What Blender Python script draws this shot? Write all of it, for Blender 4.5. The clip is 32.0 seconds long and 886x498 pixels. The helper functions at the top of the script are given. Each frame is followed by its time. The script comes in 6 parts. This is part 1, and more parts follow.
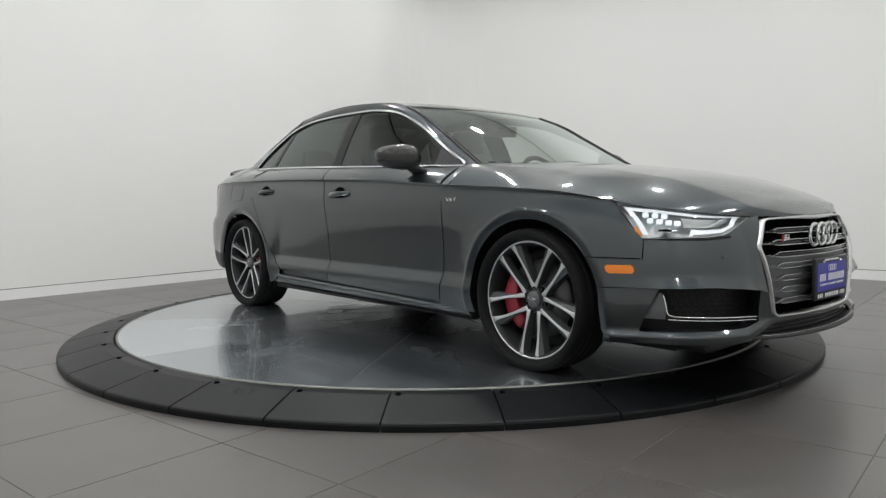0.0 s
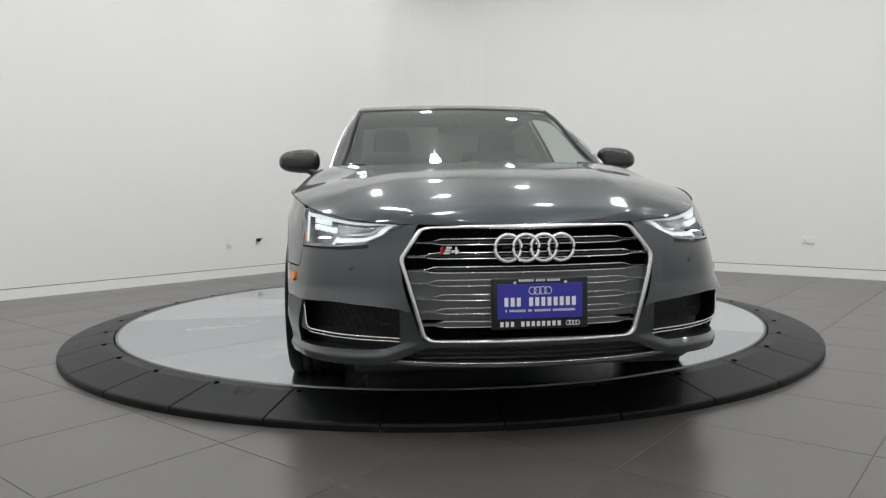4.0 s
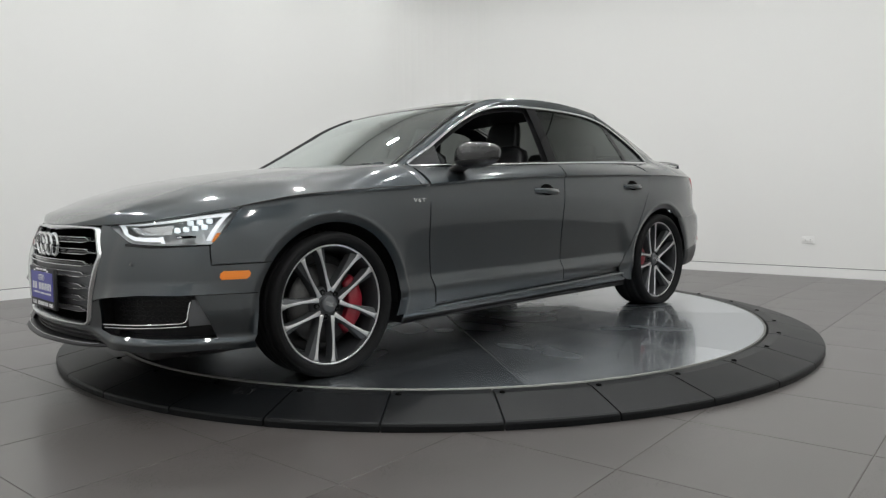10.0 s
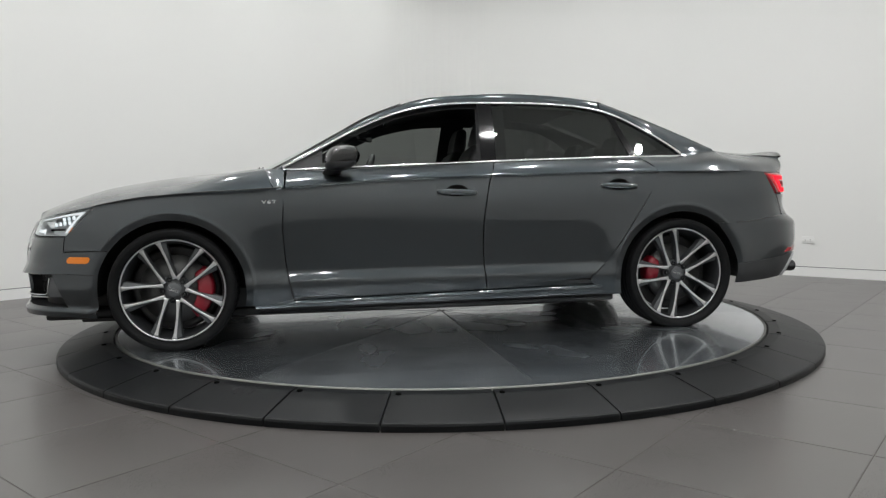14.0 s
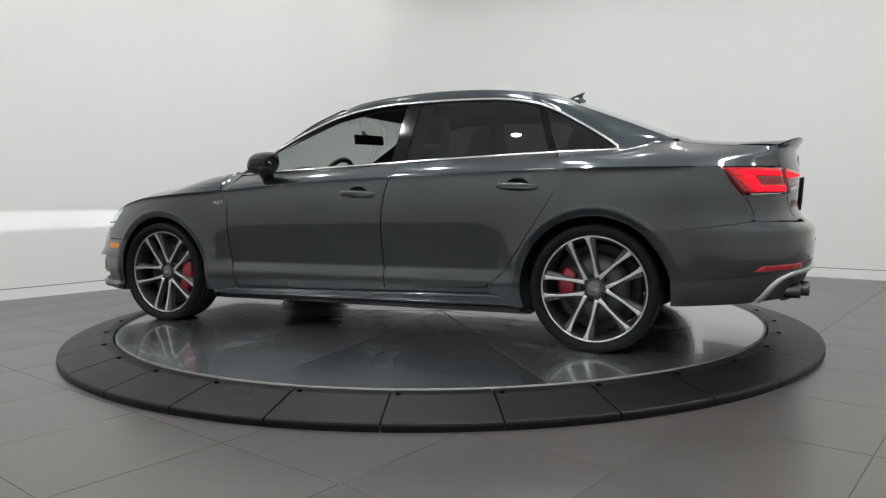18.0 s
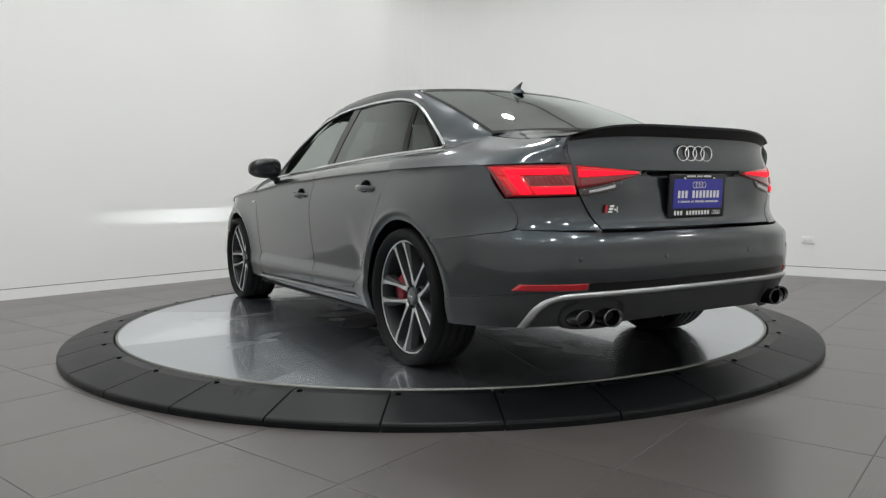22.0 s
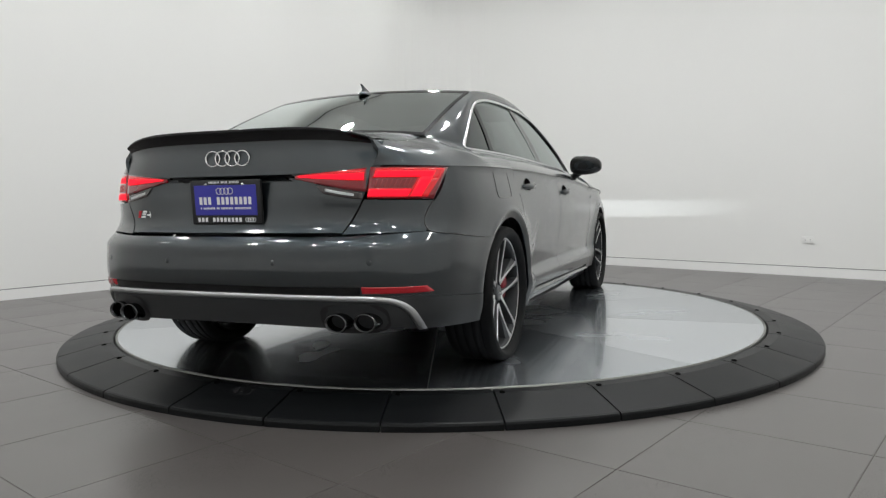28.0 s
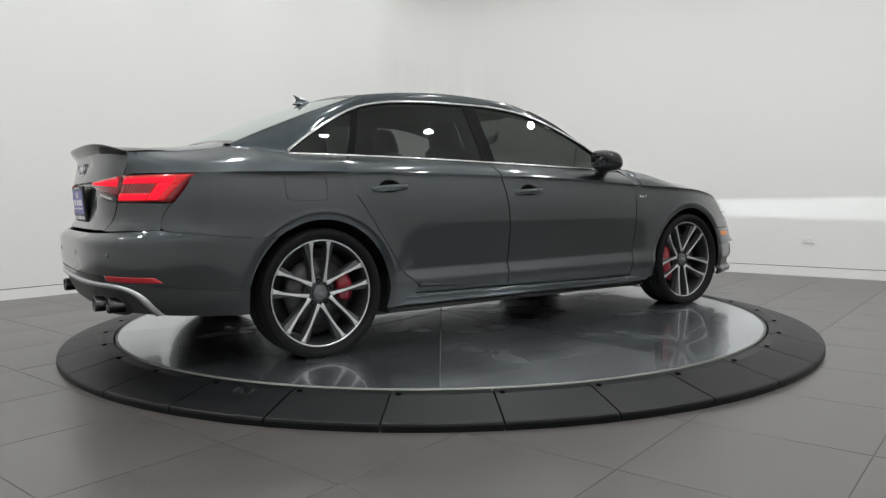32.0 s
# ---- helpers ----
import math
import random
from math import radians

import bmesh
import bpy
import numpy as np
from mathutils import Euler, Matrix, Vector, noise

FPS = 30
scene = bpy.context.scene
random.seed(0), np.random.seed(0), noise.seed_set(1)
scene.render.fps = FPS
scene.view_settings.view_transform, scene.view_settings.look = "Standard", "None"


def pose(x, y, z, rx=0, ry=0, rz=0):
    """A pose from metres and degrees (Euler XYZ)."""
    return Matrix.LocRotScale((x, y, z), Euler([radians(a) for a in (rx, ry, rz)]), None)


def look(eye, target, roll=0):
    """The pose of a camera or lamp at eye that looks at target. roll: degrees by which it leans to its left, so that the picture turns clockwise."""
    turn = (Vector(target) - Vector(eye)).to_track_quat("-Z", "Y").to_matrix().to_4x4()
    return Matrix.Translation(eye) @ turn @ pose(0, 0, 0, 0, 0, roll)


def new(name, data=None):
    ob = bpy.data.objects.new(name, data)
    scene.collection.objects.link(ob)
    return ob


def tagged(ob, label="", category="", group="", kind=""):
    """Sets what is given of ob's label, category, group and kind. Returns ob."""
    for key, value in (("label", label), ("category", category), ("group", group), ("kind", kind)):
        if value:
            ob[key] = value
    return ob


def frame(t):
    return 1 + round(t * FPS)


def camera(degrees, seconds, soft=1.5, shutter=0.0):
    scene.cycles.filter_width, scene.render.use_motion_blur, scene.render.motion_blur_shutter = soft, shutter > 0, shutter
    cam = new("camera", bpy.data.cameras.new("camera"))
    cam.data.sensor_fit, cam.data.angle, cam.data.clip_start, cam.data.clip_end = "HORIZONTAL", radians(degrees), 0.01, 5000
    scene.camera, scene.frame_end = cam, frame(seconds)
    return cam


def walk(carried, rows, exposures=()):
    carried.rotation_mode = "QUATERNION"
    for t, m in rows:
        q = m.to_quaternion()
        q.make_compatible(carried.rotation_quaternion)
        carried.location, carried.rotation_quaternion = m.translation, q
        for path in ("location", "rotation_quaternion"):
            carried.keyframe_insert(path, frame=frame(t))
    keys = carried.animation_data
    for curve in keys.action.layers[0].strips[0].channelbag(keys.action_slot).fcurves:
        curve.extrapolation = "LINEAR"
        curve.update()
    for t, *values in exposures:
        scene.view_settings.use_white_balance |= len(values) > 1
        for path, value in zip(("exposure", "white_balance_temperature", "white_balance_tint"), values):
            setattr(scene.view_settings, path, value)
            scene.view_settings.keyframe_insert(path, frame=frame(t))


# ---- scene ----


# A showroom: a grey saloon car turns on a steel turntable before white walls.
DISC_Z = 0.08                      # top of the turntable above the floor
SPIN, START = -8.6364, -49.4       # degrees a second, heading of the car at the start
CAR_X, CAR_Y = 0.1545, 0.060       # middle of the axles from the turntable's centre

cam = camera(63.1, 32.0, soft=1.3)
EYE, AIM = (0.0, -4.903, 0.855), (0.0188, 0.0, 0.503)
walk(cam, [(0.0, look(EYE, AIM, -0.8)), (32.0, look(EYE, AIM, -0.8))], exposures=[(0.0, 0.0), (32.0, 0.0)])

# ---- light ----
world = bpy.data.worlds.new("world")
scene.world = world
world.use_nodes = True
world.node_tree.nodes["Background"].inputs[0].default_value = (0.9, 0.95, 1.0, 1)
world.node_tree.nodes["Background"].inputs[1].default_value = 0.02


# ---- materials ----
def mat(name, color, rough=0.5, metal=0.0, coat=0.0, noise_scale=0.0, var=0.0, bump=0.0, rough_var=0.0, emit=None,
        strength=0.0, trans=0.0, ior=1.45, coarse=3.0, spec=0.5):
    """A principled material with variation at two scales."""
    m = bpy.data.materials.new(name)
    m.use_nodes = True
    nt = m.node_tree
    b = nt.nodes["Principled BSDF"]
    b.inputs["Base Color"].default_value = (*color, 1)
    b.inputs["Roughness"].default_value = rough
    b.inputs["Metallic"].default_value = metal
    b.inputs["Coat Weight"].default_value = coat
    b.inputs["Coat Roughness"].default_value = 0.02
    b.inputs["IOR"].default_value = ior
    b.inputs["Specular IOR Level"].default_value = spec
    b.inputs["Transmission Weight"].default_value = trans
    if emit:
        b.inputs["Emission Color"].default_value = (*emit, 1)
        b.inputs["Emission Strength"].default_value = strength
    if noise_scale:
        co = nt.nodes.new("ShaderNodeTexCoord")
        n1, n2 = nt.nodes.new("ShaderNodeTexNoise"), nt.nodes.new("ShaderNodeTexNoise")
        n1.inputs["Scale"].default_value, n2.inputs["Scale"].default_value = noise_scale, coarse
        n1.inputs["Detail"].default_value = n2.inputs["Detail"].default_value = 5
        mx = nt.nodes.new("ShaderNodeMath")
        mx.operation = "ADD"
        for n, k in ((n1, 0), (n2, 1)):
            nt.links.new(co.outputs["Object"], n.inputs["Vector"])
            nt.links.new(n.outputs["Fac"], mx.inputs[k])
        mr = nt.nodes.new("ShaderNodeMapRange")
        mr.inputs["From Min"].default_value, mr.inputs["From Max"].default_value = 0.6, 1.4
        nt.links.new(mx.outputs[0], mr.inputs["Value"])
        if var:
            mr2 = nt.nodes.new("ShaderNodeMix")
            mr2.data_type = "RGBA"
            mr2.inputs["A"].default_value = (*[c * (1 - var) for c in color], 1)
            mr2.inputs["B"].default_value = (*[min(1, c * (1 + var)) for c in color], 1)
            nt.links.new(mr.outputs[0], mr2.inputs["Factor"])
            nt.links.new(mr2.outputs["Result"], b.inputs["Base Color"])
        if rough_var:
            mr3 = nt.nodes.new("ShaderNodeMapRange")
            mr3.inputs["To Min"].default_value, mr3.inputs["To Max"].default_value = rough - rough_var, rough + rough_var
            nt.links.new(mr.outputs[0], mr3.inputs["Value"])
            nt.links.new(mr3.outputs[0], b.inputs["Roughness"])
        if bump:
            bp = nt.nodes.new("ShaderNodeBump")
            bp.inputs["Strength"].default_value = bump
            bp.inputs["Distance"].default_value = 0.002
            nt.links.new(n1.outputs["Fac"], bp.inputs["Height"])
            nt.links.new(bp.outputs[0], b.inputs["Normal"])
    return m


def car_paint():
    """Dark grey metallic paint under clear lacquer, with fine flakes."""
    m = mat("car_paint", (0.0250, 0.0328, 0.0378), 0.38, 0.92, 1.0, spec=0.4)
    m.node_tree.nodes["Principled BSDF"].inputs["Coat IOR"].default_value = 1.7
    m.node_tree.nodes["Principled BSDF"].inputs["Coat Roughness"].default_value = 0.07
    nt = m.node_tree
    b = nt.nodes["Principled BSDF"]
    co = nt.nodes.new("ShaderNodeTexCoord")
    v = nt.nodes.new("ShaderNodeTexVoronoi")
    v.inputs["Scale"].default_value = 900
    nt.links.new(co.outputs["Object"], v.inputs["Vector"])
    mr = nt.nodes.new("ShaderNodeMapRange")
    mr.inputs["To Min"].default_value, mr.inputs["To Max"].default_value = 0.33, 0.43
    nt.links.new(v.outputs["Color"], mr.inputs["Value"])
    nt.links.new(mr.outputs[0], b.inputs["Roughness"])
    return m


def steel_plate():
    """Brushed plate of the turntable: streaks along the plate, scuffs and a satin mirror, with sheen put into the
    colour.
    """
    m = mat("brushed_steel", (0.60, 0.60, 0.585), 0.2, 0.97)
    nt = m.node_tree
    b = nt.nodes["Principled BSDF"]
    b.inputs["Coat Weight"].default_value, b.inputs["Coat Roughness"].default_value, b.inputs["Coat IOR"].default_value = 0.55, 0.05, 1.5
    co, mp = nt.nodes.new("ShaderNodeTexCoord"), nt.nodes.new("ShaderNodeMapping")
    mp.inputs["Scale"].default_value = (0.5, 5, 1)
    n, n2 = nt.nodes.new("ShaderNodeTexNoise"), nt.nodes.new("ShaderNodeTexNoise")
    n.inputs["Scale"].default_value, n2.inputs["Scale"].default_value = 1.0, 2.2
    n.inputs["Detail"].default_value, n2.inputs["Detail"].default_value = 3, 1.5
    nt.links.new(co.outputs["Object"], mp.inputs["Vector"])
    nt.links.new(mp.outputs[0], n.inputs["Vector"])
    nt.links.new(co.outputs["Object"], n2.inputs["Vector"])
    ad = nt.nodes.new("ShaderNodeMath")
    ad.operation = "ADD"
    sc = nt.nodes.new("ShaderNodeMath")
    sc.operation = "MULTIPLY_ADD"
    sc.inputs[1].default_value, sc.inputs[2].default_value = 0.45, 0.27
    nt.links.new(n.outputs["Fac"], sc.inputs[0])
    nt.links.new(sc.outputs[0], ad.inputs[0])
    nt.links.new(n2.outputs["Fac"], ad.inputs[1])
    mr = nt.nodes.new("ShaderNodeMapRange")
    mr.inputs["From Min"].default_value, mr.inputs["From Max"].default_value = 0.6, 1.4
    mr.inputs["To Min"].default_value, mr.inputs["To Max"].default_value = 0.19, 0.31
    nt.links.new(ad.outputs[0], mr.inputs["Value"])
    nt.links.new(mr.outputs[0], b.inputs["Roughness"])
    # colour streaks and each plate's tone imitate brushed sheen and cloudy reflections
    mx = nt.nodes.new("ShaderNodeMix")
    mx.data_type = "RGBA"
    mx.inputs["A"].default_value, mx.inputs["B"].default_value = (0.36, 0.40, 0.44, 1), (0.76, 0.80, 0.84, 1)
    oi, av = nt.nodes.new("ShaderNodeObjectInfo"), nt.nodes.new("ShaderNodeMath")
    av.operation = "MULTIPLY_ADD"
    av.inputs[1].default_value, av.inputs[2].default_value = 0.95, -0.28
    ad2 = nt.nodes.new("ShaderNodeMath")
    ad2.operation = "MULTIPLY_ADD"
    ad2.inputs[1].default_value = 0.7
    nt.links.new(oi.outputs["Random"], av.inputs[0])
    mx2 = nt.nodes.new("ShaderNodeMix")
    mx2.inputs["Factor"].default_value = 0.6
    nt.links.new(n2.outputs["Fac"], mx2.inputs["A"])
    nt.links.new(n.outputs["Fac"], mx2.inputs["B"])
    nt.links.new(mx2.outputs["Result"], ad2.inputs[0])
    nt.links.new(av.outputs[0], ad2.inputs[2])
    nt.links.new(ad2.outputs[0], mx.inputs["Factor"])
    nt.links.new(mx.outputs["Result"], b.inputs["Base Color"])
    return m


PAINT = car_paint()
STEEL = steel_plate()
WALL = mat("white_wall_paint", (0.80, 0.80, 0.785), 0.6, noise_scale=260, var=0.012, bump=0.05, coarse=0.6)
TRIM_WHITE = mat("white_baseboard_paint", (0.82, 0.82, 0.81), 0.45, noise_scale=40, var=0.02)
REVEAL = mat("shadow_joint", (0.12, 0.12, 0.12), 0.8)
TILE = mat("grey_porcelain", (0.068, 0.0615, 0.0585), 0.30, ior=1.8, noise_scale=300, var=0.06, bump=0.05, rough_var=0.05, coarse=1.3)
GROUT = mat("dark_grout", (0.10, 0.09, 0.085), 0.85, noise_scale=200, var=0.1)
RUBBER = mat("black_rubber", (0.0048, 0.0054, 0.0060), 0.40, spec=0.2, noise_scale=350, var=0.3, bump=0.06, rough_var=0.06, coarse=2.6)
RIM_METAL = mat("steel_edge", (0.22, 0.22, 0.21), 0.5, 1.0, noise_scale=60, var=0.1)
CEIL = mat("ceiling_paint", (0.84, 0.84, 0.83), 0.7, noise_scale=60, var=0.02)
LAMP = mat("downlight_glow", (0.9, 0.9, 0.9), 0.5, emit=(1.0, 0.97, 0.93), strength=30)
BLACK = mat("black_plastic", (0.012, 0.012, 0.013), 0.45, noise_scale=300, var=0.2, bump=0.06)
GLOSS = mat("gloss_black", (0.006, 0.006, 0.007), 0.08, spec=0.35)
CHROME = mat("satin_chrome", (0.78, 0.79, 0.80), 0.16, 1.0)
FRAME = mat("brushed_trim", (0.60, 0.605, 0.61), 0.26, 1.0, noise_scale=80, var=0.06)
DARKCHROME = mat("smoked_chrome", (0.10, 0.10, 0.105), 0.2, 1.0)
SILVER = mat("silver_paint", (0.52, 0.53, 0.54), 0.3, 0.9)
TYRE = mat("tyre_rubber", (0.0065, 0.0066, 0.007), 0.65, spec=0.18, noise_scale=90, var=0.2, bump=0.1)
ALLOY = mat("machined_alloy", (0.64, 0.64, 0.645), 0.34, 1.0, noise_scale=120, var=0.05)
GREYALLOY = mat("grey_alloy", (0.075, 0.078, 0.082), 0.42, 0.4, noise_scale=200, var=0.08)
BARREL = mat("dark_barrel", (0.022, 0.023, 0.025), 0.5, 0.3, noise_scale=80, var=0.1)
SLAT = mat("slat_grey", (0.12, 0.124, 0.13), 0.42, 0.5, noise_scale=150, var=0.06)
SMOKED = mat("smoked_lens", (0.03, 0.02, 0.02), 0.12, coat=1.0)
CALIPER = mat("red_brake_paint", (0.23, 0.007, 0.018), 0.35, coat=0.4, noise_scale=60, var=0.08)
BRAKE = mat("brake_disc_iron", (0.10, 0.10, 0.10), 0.42, 0.7, noise_scale=90, var=0.12)
AMBER = mat("amber_plastic", (0.72, 0.20, 0.01), 0.25, coat=0.5)
REDLENS = mat("red_lens", (0.20, 0.004, 0.010), 0.12, coat=1.0)
REDGLOW = mat("red_glow", (0.25, 0.002, 0.006), 0.5, spec=0.1, emit=(1.0, 0.010, 0.030), strength=1.25)
REDSOFT = mat("red_soft_glow", (0.22, 0.004, 0.010), 0.12, coat=0.6, emit=(1.0, 0.012, 0.016), strength=0.42)
RIBRED = mat("dark_red_rib", (0.16, 0.010, 0.014), 0.2, coat=0.5, emit=(1.0, 0.012, 0.016), strength=0.10)
LEATHER = mat("black_leather", (0.009, 0.009, 0.010), 0.5, noise_scale=120, var=0.2, bump=0.2)
LAMP_DARK = mat("lamp_housing", (0.52, 0.53, 0.54), 0.34, 0.7, noise_scale=60, var=0.1)
DRL = mat("daylight_strip", (0.55, 0.56, 0.58), 0.3, emit=(0.93, 0.98, 1.0), strength=0.42)
BEAM_CORE = mat("beam_source", (0.9, 0.9, 0.9), 0.3, emit=(0.90, 0.97, 1.0), strength=90000)
MATTE = mat("matte_black", (0.004, 0.004, 0.004), 1.0, spec=0.0)
BEAM = mat("headlamp_glow", (0.6, 0.6, 0.6), 0.3, emit=(0.84, 0.96, 1.0), strength=0.75)
PLATE_BLUE = mat("blue_print", (0.035, 0.035, 0.32), 0.3, noise_scale=30, var=0.03)
WHITE = mat("white_print", (0.78, 0.78, 0.78), 0.4)
RED = mat("red_enamel", (0.38, 0.008, 0.016), 0.25, coat=0.6)


def carbon():
    """Woven carbon under gloss lacquer."""
    m = mat("carbon_weave", (0.03, 0.03, 0.03), 0.25, 0.0, 0.35, spec=0.25)
    nt = m.node_tree
    co, ck = nt.nodes.new("ShaderNodeTexCoord"), nt.nodes.new("ShaderNodeTexChecker")
    ck.inputs["Scale"].default_value = 210
    ck.inputs["Color1"].default_value, ck.inputs["Color2"].default_value = (0.006, 0.006, 0.006, 1), (0.022, 0.022, 0.022, 1)
    nt.links.new(co.outputs["Object"], ck.inputs["Vector"])
    nt.links.new(ck.outputs["Color"], nt.nodes["Principled BSDF"].inputs["Base Color"])
    return m


CARBON = carbon()


def glass_mat(name, tint, face=0.05, edge=1.0, power=4.5):
    """Thin tinted glass: clear by its tint, with a mirror that grows towards grazing views."""
    m = bpy.data.materials.new(name)
    m.use_nodes = True
    nt = m.node_tree
    nt.nodes.remove(nt.nodes["Principled BSDF"])
    out = nt.nodes["Material Output"]
    tr, gl, mx, lw, pw, mr = (nt.nodes.new(k) for k in ("ShaderNodeBsdfTransparent", "ShaderNodeBsdfGlossy", "ShaderNodeMixShader", "ShaderNodeLayerWeight", "ShaderNodeMath", "ShaderNodeMapRange"))
    tr.inputs[0].default_value = (*tint, 1)
    gl.inputs["Roughness"].default_value = 0.02
    gl.inputs["Color"].default_value = (0.93, 0.985, 0.97, 1)
    lw.inputs["Blend"].default_value = 0.5
    pw.operation = "POWER"
    pw.inputs[1].default_value = power
    mr.inputs["To Min"].default_value, mr.inputs["To Max"].default_value = face, edge
    nt.links.new(lw.outputs["Facing"], pw.inputs[0])
    nt.links.new(pw.outputs[0], mr.inputs["Value"])
    nt.links.new(mr.outputs[0], mx.inputs[0])
    nt.links.new(tr.outputs[0], mx.inputs[1])
    nt.links.new(gl.outputs[0], mx.inputs[2])
    nt.links.new(mx.outputs[0], out.inputs["Surface"])
    return m


SCREEN = glass_mat("windscreen_glass", (0.70, 0.76, 0.73), 0.25, power=3.0)
TINT = glass_mat("tinted_glass", (0.15, 0.16, 0.155), 0.08)
BACKGLASS = glass_mat("rear_tinted_glass", (0.20, 0.21, 0.205), 0.26, power=2.6)
LENS = glass_mat("clear_lens", (0.95, 0.96, 0.97), 0.05)


# ---- helpers for shapes ----
def link(name, bm, material, parent=None, label="", smooth=True, matrix=None):
    me = bpy.data.meshes.new(name)
    bm.to_mesh(me)
    bm.free()
    me.materials.append(material)
    if smooth:
        me.polygons.foreach_set("use_smooth", [True] * len(me.polygons))
    ob = new(name, me)
    if parent:
        ob.parent = parent
    if matrix is not None:
        ob.matrix_basis = matrix
    if label:
        ob["label"] = label
    return ob


def part(name, bm, material, parent, label="", smooth=True, matrix=None):
    return link(name, bm, material, parent, label, smooth, matrix)


def empty(name, m=None):
    ob = new(name)
    if m is not None:
        ob.matrix_basis = m
    return ob


def box(bm, x0, x1, y0, y1, z0, z1, bevel=0.0, m=None):
    vs = [bm.verts.new((x, y, z)) for x in (x0, x1) for y in (y0, y1) for z in (z0, z1)]
    fs = [bm.faces.new([vs[i] for i in q]) for q in ((0, 1, 3, 2), (4, 6, 7, 5), (0, 4, 5, 1), (2, 3, 7, 6), (0, 2, 6, 4), (1, 5, 7, 3))]
    if bevel:
        es = list({e for f in fs for e in f.edges})
        r = bmesh.ops.bevel(bm, geom=es, offset=bevel, segments=2, affect="EDGES", profile=0.6)
        vs = list({v for f in r["faces"] for v in f.verts} | {v for v in vs if v.is_valid})
    if m is not None:
        bmesh.ops.transform(bm, matrix=m, verts=[v for v in vs if v.is_valid])
    return bm


def spl(pts):
    """A smooth curve through (x, value) pairs, as a function of x; flat slopes are limited so that it doesn't overshoot."""
    pts = sorted(pts)
    xs, ys = [p[0] for p in pts], [p[1] for p in pts]
    n = len(xs)
    d = [(ys[i + 1] - ys[i]) / (xs[i + 1] - xs[i]) for i in range(n - 1)]
    m = [d[0]] + [(d[i - 1] * (xs[i + 1] - xs[i]) + d[i] * (xs[i] - xs[i - 1])) / (xs[i + 1] - xs[i - 1]) for i in range(1, n - 1)] + [d[-1]]

    def f(x):
        if x <= xs[0]:
            return ys[0] + m[0] * (x - xs[0])
        if x >= xs[-1]:
            return ys[-1] + m[-1] * (x - xs[-1])
        i = 0
        while x > xs[i + 1]:
            i += 1
        h = xs[i + 1] - xs[i]
        t = (x - xs[i]) / h
        return ((1 + 2 * t) * (1 - t) ** 2 * ys[i] + t * (1 - t) ** 2 * h * m[i] + t * t * (3 - 2 * t) * ys[i + 1] + t * t * (t - 1) * h * m[i + 1])
    return f


def curve(pts, smooth=True):
    """A curve through points (tuples of any length), as a function of 0..1 by arc length."""
    P = [Vector(p).to_3d() if len(p) < 3 else Vector(p) for p in pts]
    fine = []
    n = len(P)
    for i in range(n - 1):
        a, b, c, d = P[max(i - 1, 0)], P[i], P[i + 1], P[min(i + 2, n - 1)]
        k = 10 if smooth else 1
        for j in range(k):
            t = j / k
            if smooth:
                fine.append(0.5 * ((2 * b) + (c - a) * t + (2 * a - 5 * b + 4 * c - d) * t * t + (3 * b - a - 3 * c + d) * t ** 3))
            else:
                fine.append(b.copy())
    fine.append(P[-1].copy())
    acc = [0.0]
    for i in range(1, len(fine)):
        acc.append(acc[-1] + (fine[i] - fine[i - 1]).length)
    tot = acc[-1]

    def f(s):
        v = min(max(s, 0), 1) * tot
        lo, hi = 0, len(acc) - 1
        while hi - lo > 1:
            mid = (lo + hi) // 2
            if acc[mid] <= v:
                lo = mid
            else:
                hi = mid
        t = (v - acc[lo]) / max(acc[hi] - acc[lo], 1e-9)
        return fine[lo].lerp(fine[hi], t)
    return f


def grid(bm, fn, nu, nv, flip=False):
    """Quads over fn(s, t), both 0..1."""
    vs = [[bm.verts.new(fn(i / nu, j / nv)) for j in range(nv + 1)] for i in range(nu + 1)]
    for i in range(nu):
        for j in range(nv):
            q = [vs[i][j], vs[i + 1][j], vs[i + 1][j + 1], vs[i][j + 1]]
            if flip:
                q.reverse()
            try:
                bm.faces.new(q)
            except ValueError:
                pass
    return vs


def strip(bm, surf, c0, c1, nu, nv, flip=False, bias=1.0):
    """The surface surf(a, b) between two curves of its own plane."""
    def fn(s, t):
        q = c0(s).lerp(c1(s), t ** bias)
        return surf(q.x, q.y)
    return grid(bm, fn, nu, nv, flip)


def loft(bm, curves, nu, nv, flip=False):
    """A smooth skin over curves in space."""
    n = len(curves)

    def fn(s, t):
        P = [c(s) for c in curves]
        if n == 2:
            return P[0].lerp(P[1], t)
        v = t * (n - 1)
        i = min(int(v), n - 2)
        u = v - i
        a, b, c, d = P[max(i - 1, 0)], P[i], P[i + 1], P[min(i + 2, n - 1)]
        if i == 0:
            a = 2 * b - c
        if i == n - 2:
            d = 2 * c - b
        return 0.5 * ((2 * b) + (c - a) * u + (2 * a - 5 * b + 4 * c - d) * u * u + (3 * b - a - 3 * c + d) * u ** 3)
    return grid(bm, fn, nu, nv, flip)


